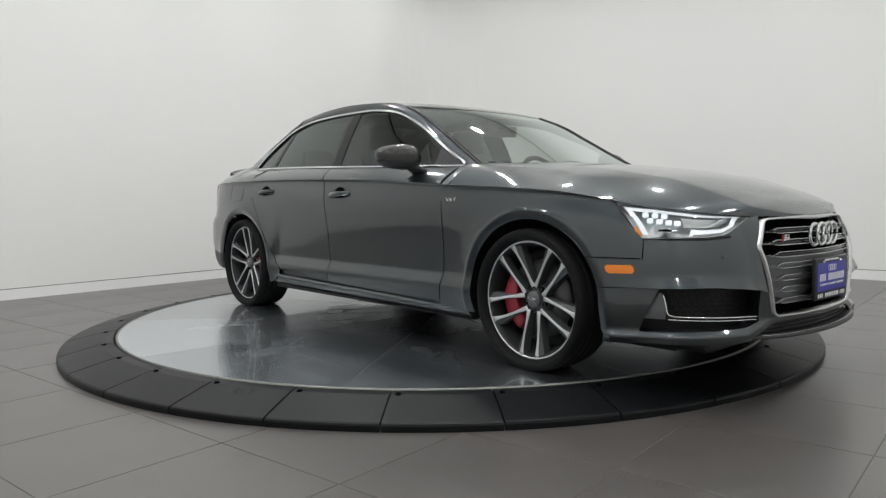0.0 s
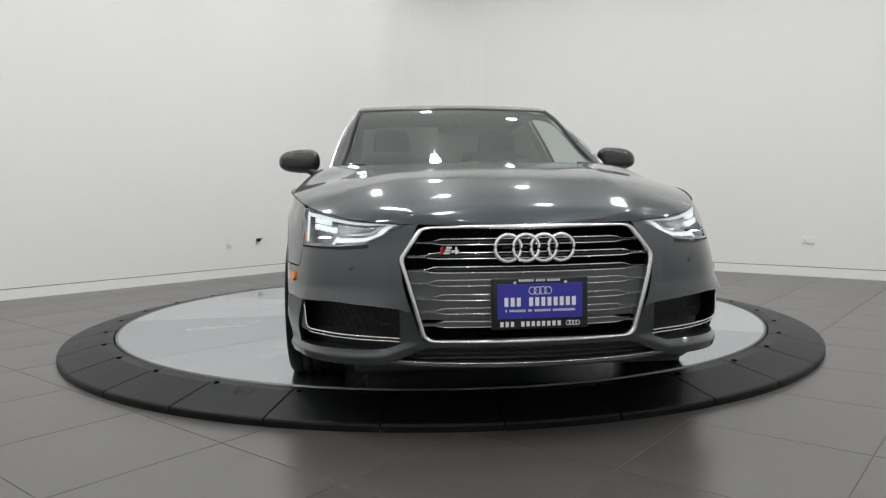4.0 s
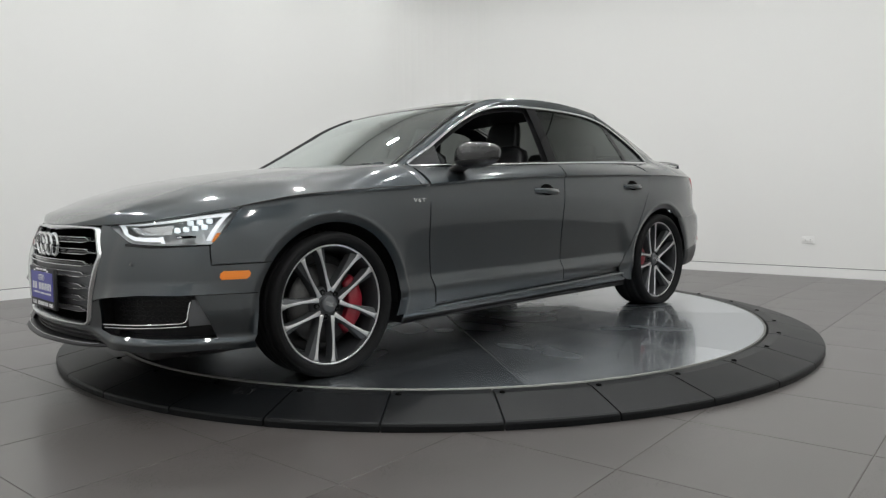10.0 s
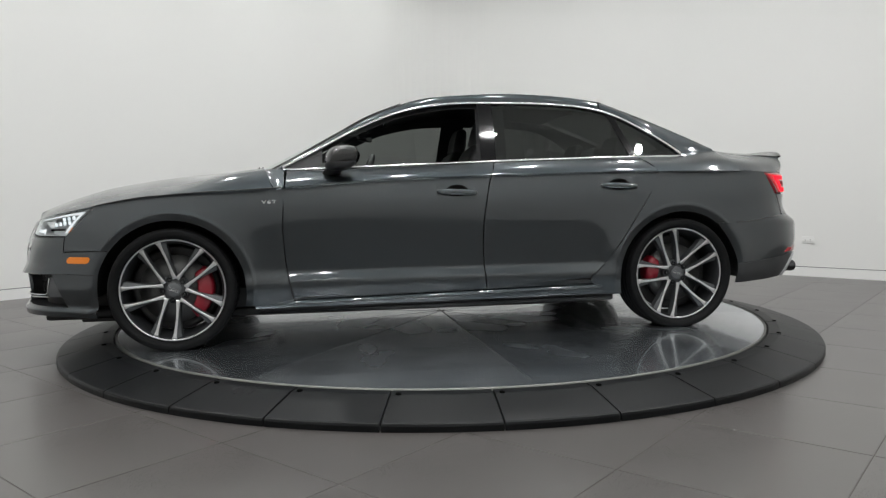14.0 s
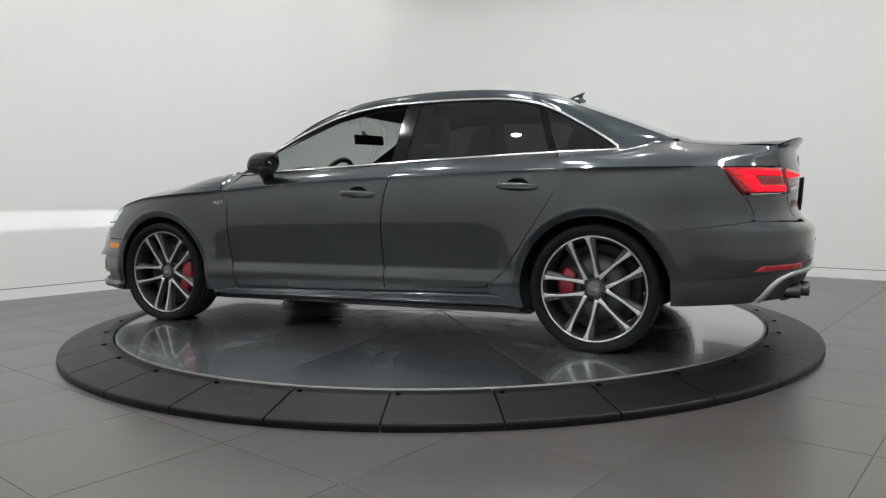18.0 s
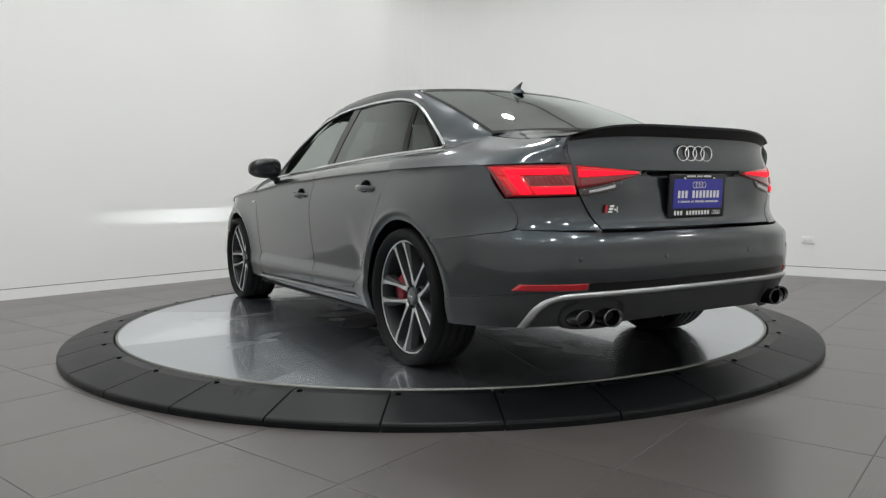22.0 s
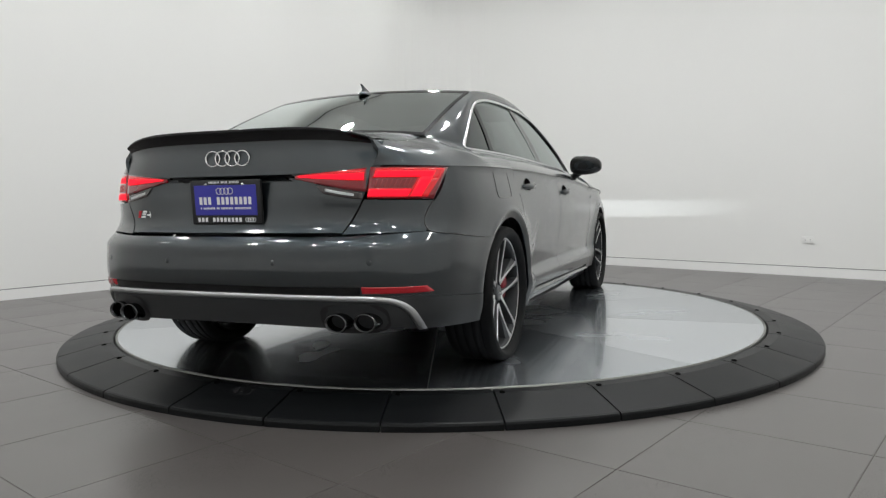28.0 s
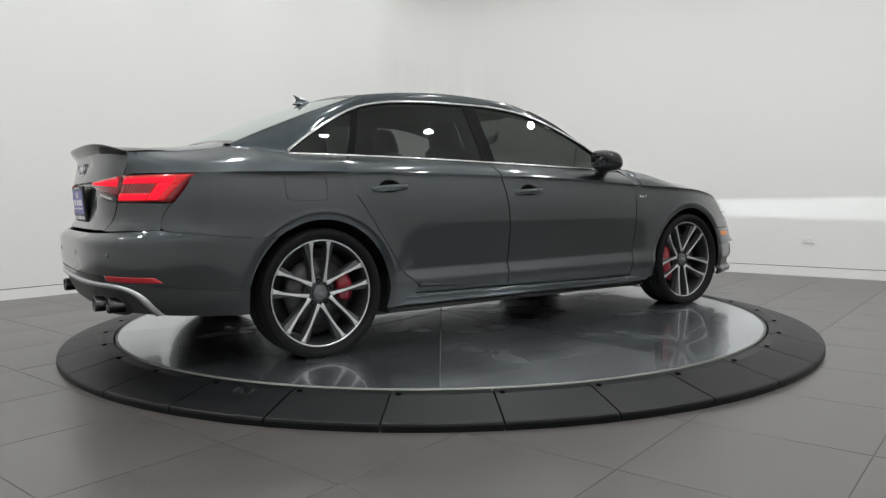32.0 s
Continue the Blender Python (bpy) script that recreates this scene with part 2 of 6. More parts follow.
def shell(bm, out, depth=0.012, gap=0.002):
    """Welds a skin, turns it outward, draws its rim in by the shut gap and folds the rim inward. out(co) points outward."""
    bmesh.ops.remove_doubles(bm, verts=bm.verts, dist=0.0006)
    bm.normal_update()
    bad = [f for f in bm.faces if f.normal.dot(out(f.calc_center_median())) < 0]
    if bad:
        bmesh.ops.reverse_faces(bm, faces=bad)
    bm.normal_update()
    rim = [e for e in bm.edges if e.is_boundary]
    rv = {v for e in rim for v in e.verts}
    if gap:
        moves = {}
        for v in rv:
            ins = [e.other_vert(v).co - v.co for e in v.link_edges if not e.is_boundary]
            if ins:
                d = sum(ins, Vector()) / len(ins)
                if d.length > 1e-6:
                    moves[v] = d.normalized() * min(gap, d.length * 0.4)
        for v, d in moves.items():
            v.co += d
    if depth:
        nrm = {v: v.normal.copy() for v in rv}
        r = bmesh.ops.extrude_edge_only(bm, edges=rim)
        newv = [g for g in r["geom"] if isinstance(g, bmesh.types.BMVert)]
        for w in newv:
            best = min((e.other_vert(w) for e in w.link_edges), key=lambda o: (o.co - w.co).length)
            w.co -= nrm.get(best, Vector((0, 0, 1))) * depth
        es = [e for e in rim if e.is_valid]
        for e in es:
            e.smooth = False
    return bm


def tube(bm, pts, r, n=8, closed=False, flat=1.0):
    """A round bar along points."""
    P = [Vector(p) for p in pts]
    k = len(P)
    rings = []
    up = Vector((0, 0, 1))
    for i, p in enumerate(P):
        a, b = (P[i - 1], P[(i + 1) % k]) if closed else (P[max(i - 1, 0)], P[min(i + 1, k - 1)])
        t = (b - a).normalized()
        s = t.cross(up)
        if s.length < 1e-3:
            s = t.cross(Vector((0, 1, 0)))
        s.normalize()
        w = s.cross(t)
        rings.append([bm.verts.new(p + s * math.cos(2 * math.pi * j / n) * r * flat + w * math.sin(2 * math.pi * j / n) * r) for j in range(n)])
    for i in range(k if closed else k - 1):
        A, B = rings[i], rings[(i + 1) % k]
        for j in range(n):
            bm.faces.new((A[j], A[(j + 1) % n], B[(j + 1) % n], B[j]))
    if not closed:
        bm.faces.new(list(reversed(rings[0])))
        bm.faces.new(rings[-1])
    return bm


def lathe(bm, prof, n=64, axis="z", a0=0.0, a1=360.0):
    """Turns a profile of (radius, height) about an axis."""
    full = abs(a1 - a0 - 360) < 1e-6
    rows = []
    for i in range(n if full else n + 1):
        a = radians(a0 + (a1 - a0) * i / n)
        c, s = math.cos(a), math.sin(a)
        row = []
        for r, h in prof:
            row.append(bm.verts.new((r * c, r * s, h) if axis == "z" else (r * c, h, r * s)))
        rows.append(row)
    k = len(rows)
    for i in range(k if full else k - 1):
        A, B = rows[i], rows[(i + 1) % k]
        for j in range(len(prof) - 1):
            bm.faces.new((A[j], B[j], B[j + 1], A[j + 1]))
    return bm


# ---- the room ----
ROOM = 48.0                       # the left wall's direction, degrees
U0, U1, V0, V1 = -5.2, 4.27, -5.0, 3.815
HIGH, ROUND = 4.3, 0.95
TURN = pose(0, 0, 0, 0, 0, ROOM)


def wall_piece(name, pts, thick, z0, z1, material, label=""):
    """An upright wall along plan points, thick to the outside (left of the way)."""
    bm = bmesh.new()
    n = len(pts)
    P = [Vector((*p, 0)) for p in pts]
    offs = []
    for i in range(n):
        t = (P[min(i + 1, n - 1)] - P[max(i - 1, 0)]).normalized()
        offs.append(Vector((-t.y, t.x, 0)) * thick)
    rows = []
    for p, o in zip(P, offs):
        rows.append([bm.verts.new((q.x, q.y, z)) for q, z in ((p, z0), (p, z1), (p + o, z1), (p + o, z0))])
    for a, b in zip(rows, rows[1:]):
        for j in range(4):
            bm.faces.new((a[j], b[j], b[(j + 1) % 4], a[(j + 1) % 4]))
    bm.faces.new(rows[0])
    bm.faces.new(list(reversed(rows[-1])))
    bmesh.ops.recalc_face_normals(bm, faces=bm.faces)
    ob = link(name, bm, material, smooth=False, matrix=TURN)
    return tagged(ob, label, "wall" if "wall" in name else "trim", kind="structure")


def corner(cx, cy, a0, r, n=14):
    return [(cx + r * math.cos(radians(a0 - 90 * i / n)), cy + r * math.sin(radians(a0 - 90 * i / n))) for i in range(n + 1)]


ARC = corner(U1 - ROUND, V1 - ROUND, 90, ROUND)
for nm, z0, z1, off, th, ma in (("wall_back", 0.100, HIGH - 0.05, 0.0, 0.2, WALL), ("ceiling_joint", HIGH - 0.05, HIGH, 0.03, 0.16, REVEAL), ("shadow_joint", 0.093, 0.100, 0.012, 0.18, REVEAL),
                                ("baseboard", 0.0, 0.093, 0.0, 0.2, TRIM_WHITE)):
    pts = [(U0, V1 + off)] + [(x + off * 0.7, y + off * 0.7) for x, y in ARC] + [(U1 + off, V0)]
    wall_piece(nm, pts, th, z0, z1, ma, {"wall_back": "smooth white painted wall with a rounded inner corner", "shadow_joint": "thin dark recess above the baseboard", "ceiling_joint": "dark recess between wall and ceiling",
                                         "baseboard": "flush white painted baseboard"}[nm])
wall_piece("wall_front", [(U1, V0), (U0, V0)], 0.2, 0, HIGH, WALL, "plain white painted wall behind the viewer")
wall_piece("wall_side", [(U0, V0), (U0, V1)], 0.2, 0, HIGH, WALL, "plain white painted wall beside the viewer")
bm = bmesh.new()
box(bm, U0 - 0.2, U1 + 0.2, V0 - 0.2, V1 + 0.2, HIGH, HIGH + 0.15)
tagged(link("ceiling", bm, CEIL, smooth=False, matrix=TURN), "flat white painted ceiling with recessed round lights", "ceiling", kind="structure")

bm = bmesh.new()
box(bm, U0 - 0.2, U1 + 0.2, V0 - 0.2, V1 + 0.2, -0.12, -0.002)
FLOOR = tagged(link("floor", bm, GROUT, smooth=False, matrix=TURN), "large square grey porcelain tiles with thin dark joints", "floor", kind="structure")


# ---- ceiling lights ----
def downlight(u, v):
    e = empty("ceiling_downlight", TURN @ pose(u, v, HIGH))
    bm = bmesh.new()
    lathe(bm, [(0.078, -0.004), (0.082, -0.010), (0.112, -0.008), (0.118, 0.0)], 28)
    part("trim_ring", bm, TRIM_WHITE, e)
    bm = bmesh.new()
    bmesh.ops.create_circle(bm, cap_ends=True, radius=0.078, segments=28, matrix=pose(0, 0, -0.005, 180))
    part("glowing_disc", bm, LAMP, e, smooth=False)
    tagged(e, "round recessed ceiling light, switched on", "light", "ceiling downlights")
    lamp = bpy.data.lights.new("downlight", "AREA")
    lamp.shape, lamp.size, lamp.energy, lamp.color = "DISK", 0.15, DOWN_POWER, (0.98, 0.995, 0.995)
    lamp.spread = radians(150)
    ob = new("downlight", lamp)
    ob.matrix_basis = TURN @ pose(u, v, HIGH - 0.03)
    return e


DOWN_POWER = 15.0
for iu in range(5):
    for iv in range(5):
        u, v = -4.3 + 1.80 * iu, -4.2 + 1.75 * iv
        downlight(u, v)


# ---- wall sockets ----
def socket(t_uv, z, along_u, stand=0):
    u, v = t_uv
    e = empty("wall_socket", TURN @ pose(u, v, z, 0, 0, 0 if along_u else -90) @ pose(0, 0, 0, 0, stand, 0))
    bm = bmesh.new()
    box(bm, -0.058, 0.058, -0.008, 0.0, -0.036, 0.036, 0.003)
    part("cover_plate", bm, WALL, e)
    for sx in (-0.024, 0.024):
        bm = bmesh.new()
        box(bm, sx - 0.016, sx + 0.016, -0.010, -0.007, -0.014, 0.014, 0.002)
        r = part("outlet", bm, WALL, e)
        bm = bmesh.new()
        for k in (-0.006, 0.006):
            box(bm, sx - 0.004, sx + 0.004, -0.0112, -0.0095, k - 0.0012, k + 0.0012)
        part("slots", bm, REVEAL, r, smooth=False)
    return tagged(e, "white double power socket set sideways in the wall", "socket", "wall sockets")


socket((U1, -1.177), 0.37, False)
tagged(socket((0.726, V1), 0.384, True, 90), "white double power socket set upright low on the wall")
# a small black plug with a stub of cable on the left wall
plug = empty("wall_plug", TURN @ pose(1.108, V1, 0.398))
bm = bmesh.new()
box(bm, -0.022, 0.020, -0.034, 0.0, -0.019, 0.017, 0.006)
part("plug_body", bm, BLACK, plug)
bm = bmesh.new()
tube(bm, [(0.016, -0.024, 0.006), (0.034, -0.022, 0.010), (0.054, -0.010, 0.012), (0.060, 0.0, 0.012)], 0.0045, 8)
part("cable_stub", bm, BLACK, plug)
tagged(plug, "small black plug with a short cable on the white wall", "plug")

# ---- floor tiles ----
TILE_TURN, TILE_S = 50.5, 0.607
bm = bmesh.new()
h = TILE_S / 2 - 0.0018
box(bm, -h, h, -h, h, -0.010, 0.0, 0.0012)
tile_mesh = bpy.data.meshes.new("floor_tile")
bm.to_mesh(tile_mesh)
bm.free()
tile_mesh.materials.append(TILE)
ta = radians(TILE_TURN)
for i in range(-11, 10):
    for j in range(-11, 10):
        a = -2.14 + TILE_S * (i + 0.5)
        b = -1.14 + TILE_S * (j + 0.5)
        x = b * math.cos(ta) - a * math.sin(ta)
        y = b * math.sin(ta) + a * math.cos(ta)
        q = TURN.inverted() @ Vector((x, y, 0))
        if not (U0 - 0.25 < q.x < U1 + 0.3 and V0 - 0.25 < q.y < V1 + 0.3) or math.hypot(x, y) < 1.75:
            continue
        t = new("floor_tile", tile_mesh)
        t.parent = FLOOR
        t.matrix_parent_inverse = TURN.inverted()
        t.matrix_basis = pose(x, y, 0, 0, 0, TILE_TURN)

# ---- turntable ----
R_IN, R_OUT, SEGS = 2.035, 2.331, 32
ring = empty("turntable_ring", pose(0, 0, 0))
tagged(ring, "fixed ramp ring of black rubber segments round the turntable", "turntable")
bm = bmesh.new()
lathe(bm, [(R_IN + 0.008, 0.0), (R_IN + 0.008, 0.062), (R_IN + 0.05, 0.060), (R_OUT - 0.02, 0.008), (R_OUT - 0.02, 0.0)], 128)
part("ring_base", bm, BLACK, ring)


def segment_mesh():
    bm = bmesh.new()
    n, gap = 8, 0.0036
    prof = [(R_IN + 0.010, 0.060), (R_IN + 0.010, 0.076), (R_IN + 0.014, 0.080), (R_IN + 0.07, 0.079), (R_OUT - 0.012, 0.034), (R_OUT - 0.004, 0.030), (R_OUT, 0.022), (R_OUT, 0.0), (R_OUT - 0.03, 0.0)]
    rows = []
    for i in range(n + 1):
        row = []
        for r, z in prof:
            half = math.pi / SEGS - gap / r
            a = -half + 2 * half * i / n
            row.append(bm.verts.new((r * math.cos(a), r * math.sin(a), z)))
        rows.append(row)
    for A, B in zip(rows, rows[1:]):
        for j in range(len(prof) - 1):
            bm.faces.new((A[j], B[j], B[j + 1], A[j + 1]))
    bm.faces.new(list(reversed(rows[0])))
    bm.faces.new(rows[-1])
    bmesh.ops.recalc_face_normals(bm, faces=bm.faces)
    me = bpy.data.meshes.new("rubber_segment")
    bm.to_mesh(me)
    bm.free()
    me.materials.append(RUBBER)
    return me


seg_me = segment_mesh()
bm = bmesh.new()
lathe(bm, [(0.0, 0.002), (0.005, 0.002), (0.006, 0.004), (0.0105, 0.004), (0.012, 0.002), (0.0125, -0.003)], 16)
bolt_me = bpy.data.meshes.new("bolt")
bm.to_mesh(bolt_me)
bm.free()
bolt_me.materials.append(MATTE)
for k in range(SEGS):
    a = -84.4 + 360 / SEGS * (k + 0.5)
    s = new("rubber_segment", seg_me)
    s.parent, s.matrix_basis = ring, pose(0, 0, 0, 0, 0, a)
    b = new("bolt", bolt_me)
    b.parent = s
    da = radians(-180 / SEGS + 0.9)
    b.matrix_basis = pose(2.10 * math.cos(da), 2.10 * math.sin(da), 0.0795)

# pale scuffs on one segment
SCUFF = mat("rubber_scuff", (0.020, 0.020, 0.021), 0.6, spec=0.2, noise_scale=220, var=0.6)
for k, (a, r0, r1) in enumerate(((-113.6, 2.115, 2.155), (-113.15, 2.095, 2.172), (-112.7, 2.088, 2.150), (-112.25, 2.086, 2.178), (-111.75, 2.084, 2.125), (-111.4, 2.12, 2.165))):
    bm = bmesh.new()
    zr = lambda r: 0.0796 - 0.045 * max(0.0, r - R_IN - 0.07) / (R_OUT - 0.012 - R_IN - 0.07)
    box(bm, 0, r1 - r0, -0.006, 0.006, -0.001, 0.0)
    slope = math.degrees(math.atan2(zr(r0) - zr(r1), r1 - r0))
    part("scuff_mark", bm, SCUFF, ring, smooth=False, matrix=pose(0, 0, 0, 0, 0, a) @ pose(r0, 0, zr(r0) + 0.0006, 0, slope, 0))

disc = empty("turntable_disc", pose(0, 0, 0))
tagged(disc, "revolving round platform of brushed steel wedge plates", "turntable")
bm = bmesh.new()
lathe(bm, [(0.0, 0.0784), (R_IN - 0.012, 0.0784), (R_IN - 0.012, DISC_Z + 0.001), (R_IN - 0.009, DISC_Z + 0.003), (R_IN - 0.003, DISC_Z + 0.003), (R_IN, DISC_Z), (R_IN, 0.004), (0.0, 0.004)], 160)
part("rim", bm, RIM_METAL, disc, "pale worn metal edge")
bm = bmesh.new()
half, n = radians(18), 18
top, low = [], []
for z, row in ((DISC_Z, top), (0.0685, low)):
    row.append(bm.verts.new((0.02, 0, z)))
    for i in range(n + 1):
        a = -half + 2 * half * i / n
        r = R_IN - 0.0125
        row.append(bm.verts.new((r * math.cos(a), r * math.sin(a), z)))
bm.faces.new(top)
for i in range(len(top)):
    j = (i + 1) % len(top)
    bm.faces.new((top[i], low[i], low[j], top[j]))
for v in bm.verts:                     # a hairline seam between plates
    ang = math.atan2(v.co.y, v.co.x)
    v.co.y -= math.copysign(0.0010, ang) if abs(abs(ang) - half) < 0.01 else 0
wedge = bpy.data.meshes.new("steel_plate")
bm.to_mesh(wedge)
bm.free()
wedge.materials.append(STEEL)
for k in range(10):
    w = new("steel_plate", wedge)
    w.parent, w.matrix_basis = disc, pose(0, 0, 0, 0, 0, 37.5 + 36 * k)


# ---- the car: x forward, y to its left, z up from the platform, middle of the axles at the origin ----
AXLE, HUB_Z, ARCH_R = 1.4125, 0.303, 0.372
car = empty("saloon_car", pose(0, 0, DISC_Z))
tagged(car, "dark grey metallic four-door saloon with lit lamps, on the turntable", "car")

# the run of the main lines
crease_z = spl([(2.26, 0.676), (2.18, 0.682), (2.0, 0.714), (1.84, 0.744), (1.6, 0.788), (1.33, 0.812), (0.88, 0.836), (0.35, 0.870), (-0.24, 0.890),
                (-0.74, 0.902), (-1.27, 0.906), (-1.7, 0.905), (-2.1, 0.897), (-2.4, 0.888)])
belt_z = spl([(0.95, 0.930), (0.74, 0.936), (0.3, 0.950), (-0.3, 0.971), (-0.75, 0.985), (-1.27, 0.998), (-1.6, 1.002), (-2.0, 1.0)])
belt_y = spl([(0.95, 0.725), (0.74, 0.755), (0.3, 0.785), (-0.3, 0.790), (-1.0, 0.768), (-1.5, 0.712), (-1.8, 0.655)])
half_w = spl([(0.10, 0.850), (0.17, 0.868), (0.24, 0.882), (0.31, 0.898), (0.38, 0.897), (0.50, 0.899), (0.65, 0.905), (0.78, 0.905), (0.86, 0.896), (0.92, 0.885), (1.05, 0.84)])
nose_x = spl([(0.10, 2.20), (0.14, 2.285), (0.20, 2.300), (0.30, 2.305), (0.45, 2.312), (0.55, 2.305), (0.62, 2.285), (0.69, 2.250), (0.76, 2.17), (0.85, 2.0)])
tail_x = spl([(0.20, 2.300), (0.30, 2.355), (0.40, 2.395), (0.47, 2.412), (0.55, 2.415), (0.61, 2.405), (0.635, 2.372), (0.66, 2.352), (0.80, 2.345), (0.90, 2.335), (1.00, 2.315), (1.08, 2.31)])
CF, CR = 1.05, -1.15
nose_n = spl([(0.10, 4.2), (0.45, 4.2), (0.60, 3.6), (0.76, 3.1), (0.9, 3.0)])
tail_n = spl([(0.10, 4.2), (0.55, 4.2), (0.68, 3.9), (0.90, 3.7), (1.1, 3.7)])


def front(q, z):
    """A point of the wrap round the nose: q = 0 in the middle, 1 at the flank."""
    a = q * math.pi / 2
    w, L = half_w(z), nose_x(z) - CF
    y = w * math.sin(a) ** (2 / nose_n(z))
    x = CF + L * math.cos(a) ** (2 / nose_n(z)) if q < 1 else CF
    x -= 0.055 * min(y / 0.50, 1.0) ** 1.4 * max(0.0, (x - CF) / L) ** 2
    return Vector((x, y, z))


def rear(q, z):
    a = q * math.pi / 2
    w, L = half_w(z), tail_x(z) + CR
    y = w * math.sin(a) ** (2 / tail_n(z))
    x = CR - L * math.cos(a) ** (2 / tail_n(z)) if q < 1 else CR
    x += 0.015 * min(y / 0.6, 1.0) ** 2 * max(0.0, (CR - x) / L) ** 2
    return Vector((x, y, z))


def front_y(y, z):
    """A point of the nose seen from the front."""
    y = min(max(y, 0.0), half_w(z) * 0.99999)
    return front(math.asin((y / half_w(z)) ** (nose_n(z) / 2)) / (math.pi / 2), z)


def rear_y(y, z):
    y = min(max(y, 0.0), half_w(z) * 0.99999)
    return rear(math.asin((y / half_w(z)) ** (tail_n(z) / 2)) / (math.pi / 2), z)


def flare(x, z):
    """The fenders' slight swell round the wheels."""
    v = 0.0
    for c in (AXLE, -AXLE):
        d = math.hypot(x - c, z - HUB_Z)
        v += 0.011 * math.exp(-((d - 0.38) / 0.085) ** 2) + (0.005 - 0.34 * max(0.0, 0.416 - d)) / (1 + math.exp(max(-30.0, min(30.0, (d - 0.416) / 0.0022))))
    return v if z > 0.2 else v * 0.5


def flank_y(x, z):
    if CR <= x <= CF:
        y = half_w(z)
    else:
        f = front if x > CF else rear
        lo, hi = 0.0, 1.0
        for _ in range(22):
            mid = (lo + hi) / 2
            px = f(mid, z).x
            if (px > x) if x > CF else (px < x):
                lo = mid
            else:
                hi = mid
        y = f(hi, z).y
    return y + flare(x, z)


def ledge_in(z):
    """How far the door is drawn in above the ledge along its foot."""
    if z < 0.393:
        return max(0.0, (z - 0.342) / 0.051)
    return max(0.0, 1 - (z - 0.393) / 0.33) ** 1.4


def side(x, z):
    """The flank: below the crease the body's side, above it the ledge to the window line."""
    zc = crease_z(x)
    if z <= zc:
        s = (zc - z)
        scoop = (0.012 * (1 - math.exp(-s / 0.007)) * math.exp(-(s / 0.10) ** 2)) * min(1, max(0, (2.05 - abs(x)) / 0.4))
        low = 0.020 * ledge_in(z) * max(0.0, min(1.0, (1.12 - x) / 0.34, (x + 1.05 - 0.5 * (z - 0.34)) / 0.10))
        return Vector((x, flank_y(x, z) - scoop - low, z))
    yc, zb, yb = flank_y(x, zc), belt_z(x), belt_y(x)
    t = (z - zc) / max(zb - zc, 0.02)
    return Vector((x, yc - (yc - yb) * (0.35 * t + 0.65 * t ** 1.8), z))


# ---- top surfaces ----
hood_c = spl([(2.26, 0.678), (2.20, 0.724), (2.10, 0.773), (1.9, 0.839), (1.65, 0.889), (1.22, 0.942), (1.0, 0.960), (0.8, 0.985)])
rib_y = spl([(2.26, 0.385), (2.1, 0.42), (1.9, 0.432), (1.6, 0.432), (1.3, 0.44), (1.0, 0.47)])     # the crease over the bonnet
deck_c = spl([(-1.5, 1.20), (-1.70, 1.098), (-1.80, 1.070), (-1.95, 1.050), (-2.15, 1.036), (-2.31, 1.022)])


def edge_y(x):
    return flank_y(x, crease_z(x))


def hood(x, y):
    yc, a = edge_y(x), abs(y)
    top, low = hood_c(x), crease_z(x)
    R = min(rib_y(x), yc * 0.93)
    fall = (0.12 + 0.2 * max(0.0, (x - 1.8) / 0.4)) * (top - low)
    if a <= R:
        return Vector((x, y, top - fall * (a / R) ** 2))
    u = min(1.0, (a - R) / (yc - R))
    k = max(0.0, min(1.0, (1.45 - x) / 0.45))
    k = k * k * (3 - 2 * k)
    return Vector((x, y, top - fall - (top - low - fall) * ((0.66 * u + 0.34 * u ** 2.8) * (1 - k) + k * u ** 5)))


def boot_x(y):
    return rear_y(abs(y), 0.985).x - 0.010


def deck(x, y):
    yc = edge_y(max(x, -1.95))
    r = min(abs(y) / yc, 1.0)
    top, low = deck_c(x), crease_z(x)
    return Vector((x, y, low + (top - low) * (1 - r ** 4.5)))


# greenhouse lines (left side; the other side is its mirror)
GLASS_LEAN = 0.50
top_z = spl([(0.86, 0.940), (0.70, 1.020), (0.43, 1.165), (0.146, 1.275), (-0.06, 1.310), (-0.39, 1.322), (-0.72, 1.316), (-0.90, 1.302), (-1.09, 1.258), (-1.27, 1.168), (-1.45, 1.055), (-1.52, 1.003)])


def cabin_y(x, z):
    """The glass plane of the cabin's side."""
    return belt_y(x) - GLASS_LEAN * (z - belt_z(x)) - 0.10 * max(0, z - 1.1) ** 1.2


def sill_pt(x, out=0.0):
    return Vector((x, belt_y(x) + out, belt_z(x)))


def top_pt(x, out=0.0):
    z = top_z(x)
    return Vector((x, cabin_y(x, z) + out, z))


screen_edge = curve([(0.930, 0.700, 0.922), (0.78, 0.668, 1.002), (0.53, 0.630, 1.144), (0.364, 0.607, 1.236), (0.16, 0.580, 1.316)])
roof_edge = curve([(0.16, 0.580, 1.316), (0.0, 0.578, 1.353), (-0.4, 0.582, 1.378), (-0.75, 0.582, 1.368), (-1.02, 0.578, 1.338)])
back_edge = curve([(-1.02, 0.578, 1.338), (-1.30, 0.590, 1.238), (-1.55, 0.604, 1.138), (-1.765, 0.616, 1.046)])
screen_mid = curve([(1.060, 0, 0.925), (0.85, 0, 1.030), (0.60, 0, 1.156), (0.354, 0, 1.272), (0.20, 0, 1.326)])
roof_mid = curve([(0.20, 0, 1.326), (0.0, 0, 1.372), (-0.35, 0, 1.408), (-0.75, 0, 1.398), (-1.06, 0, 1.362)])
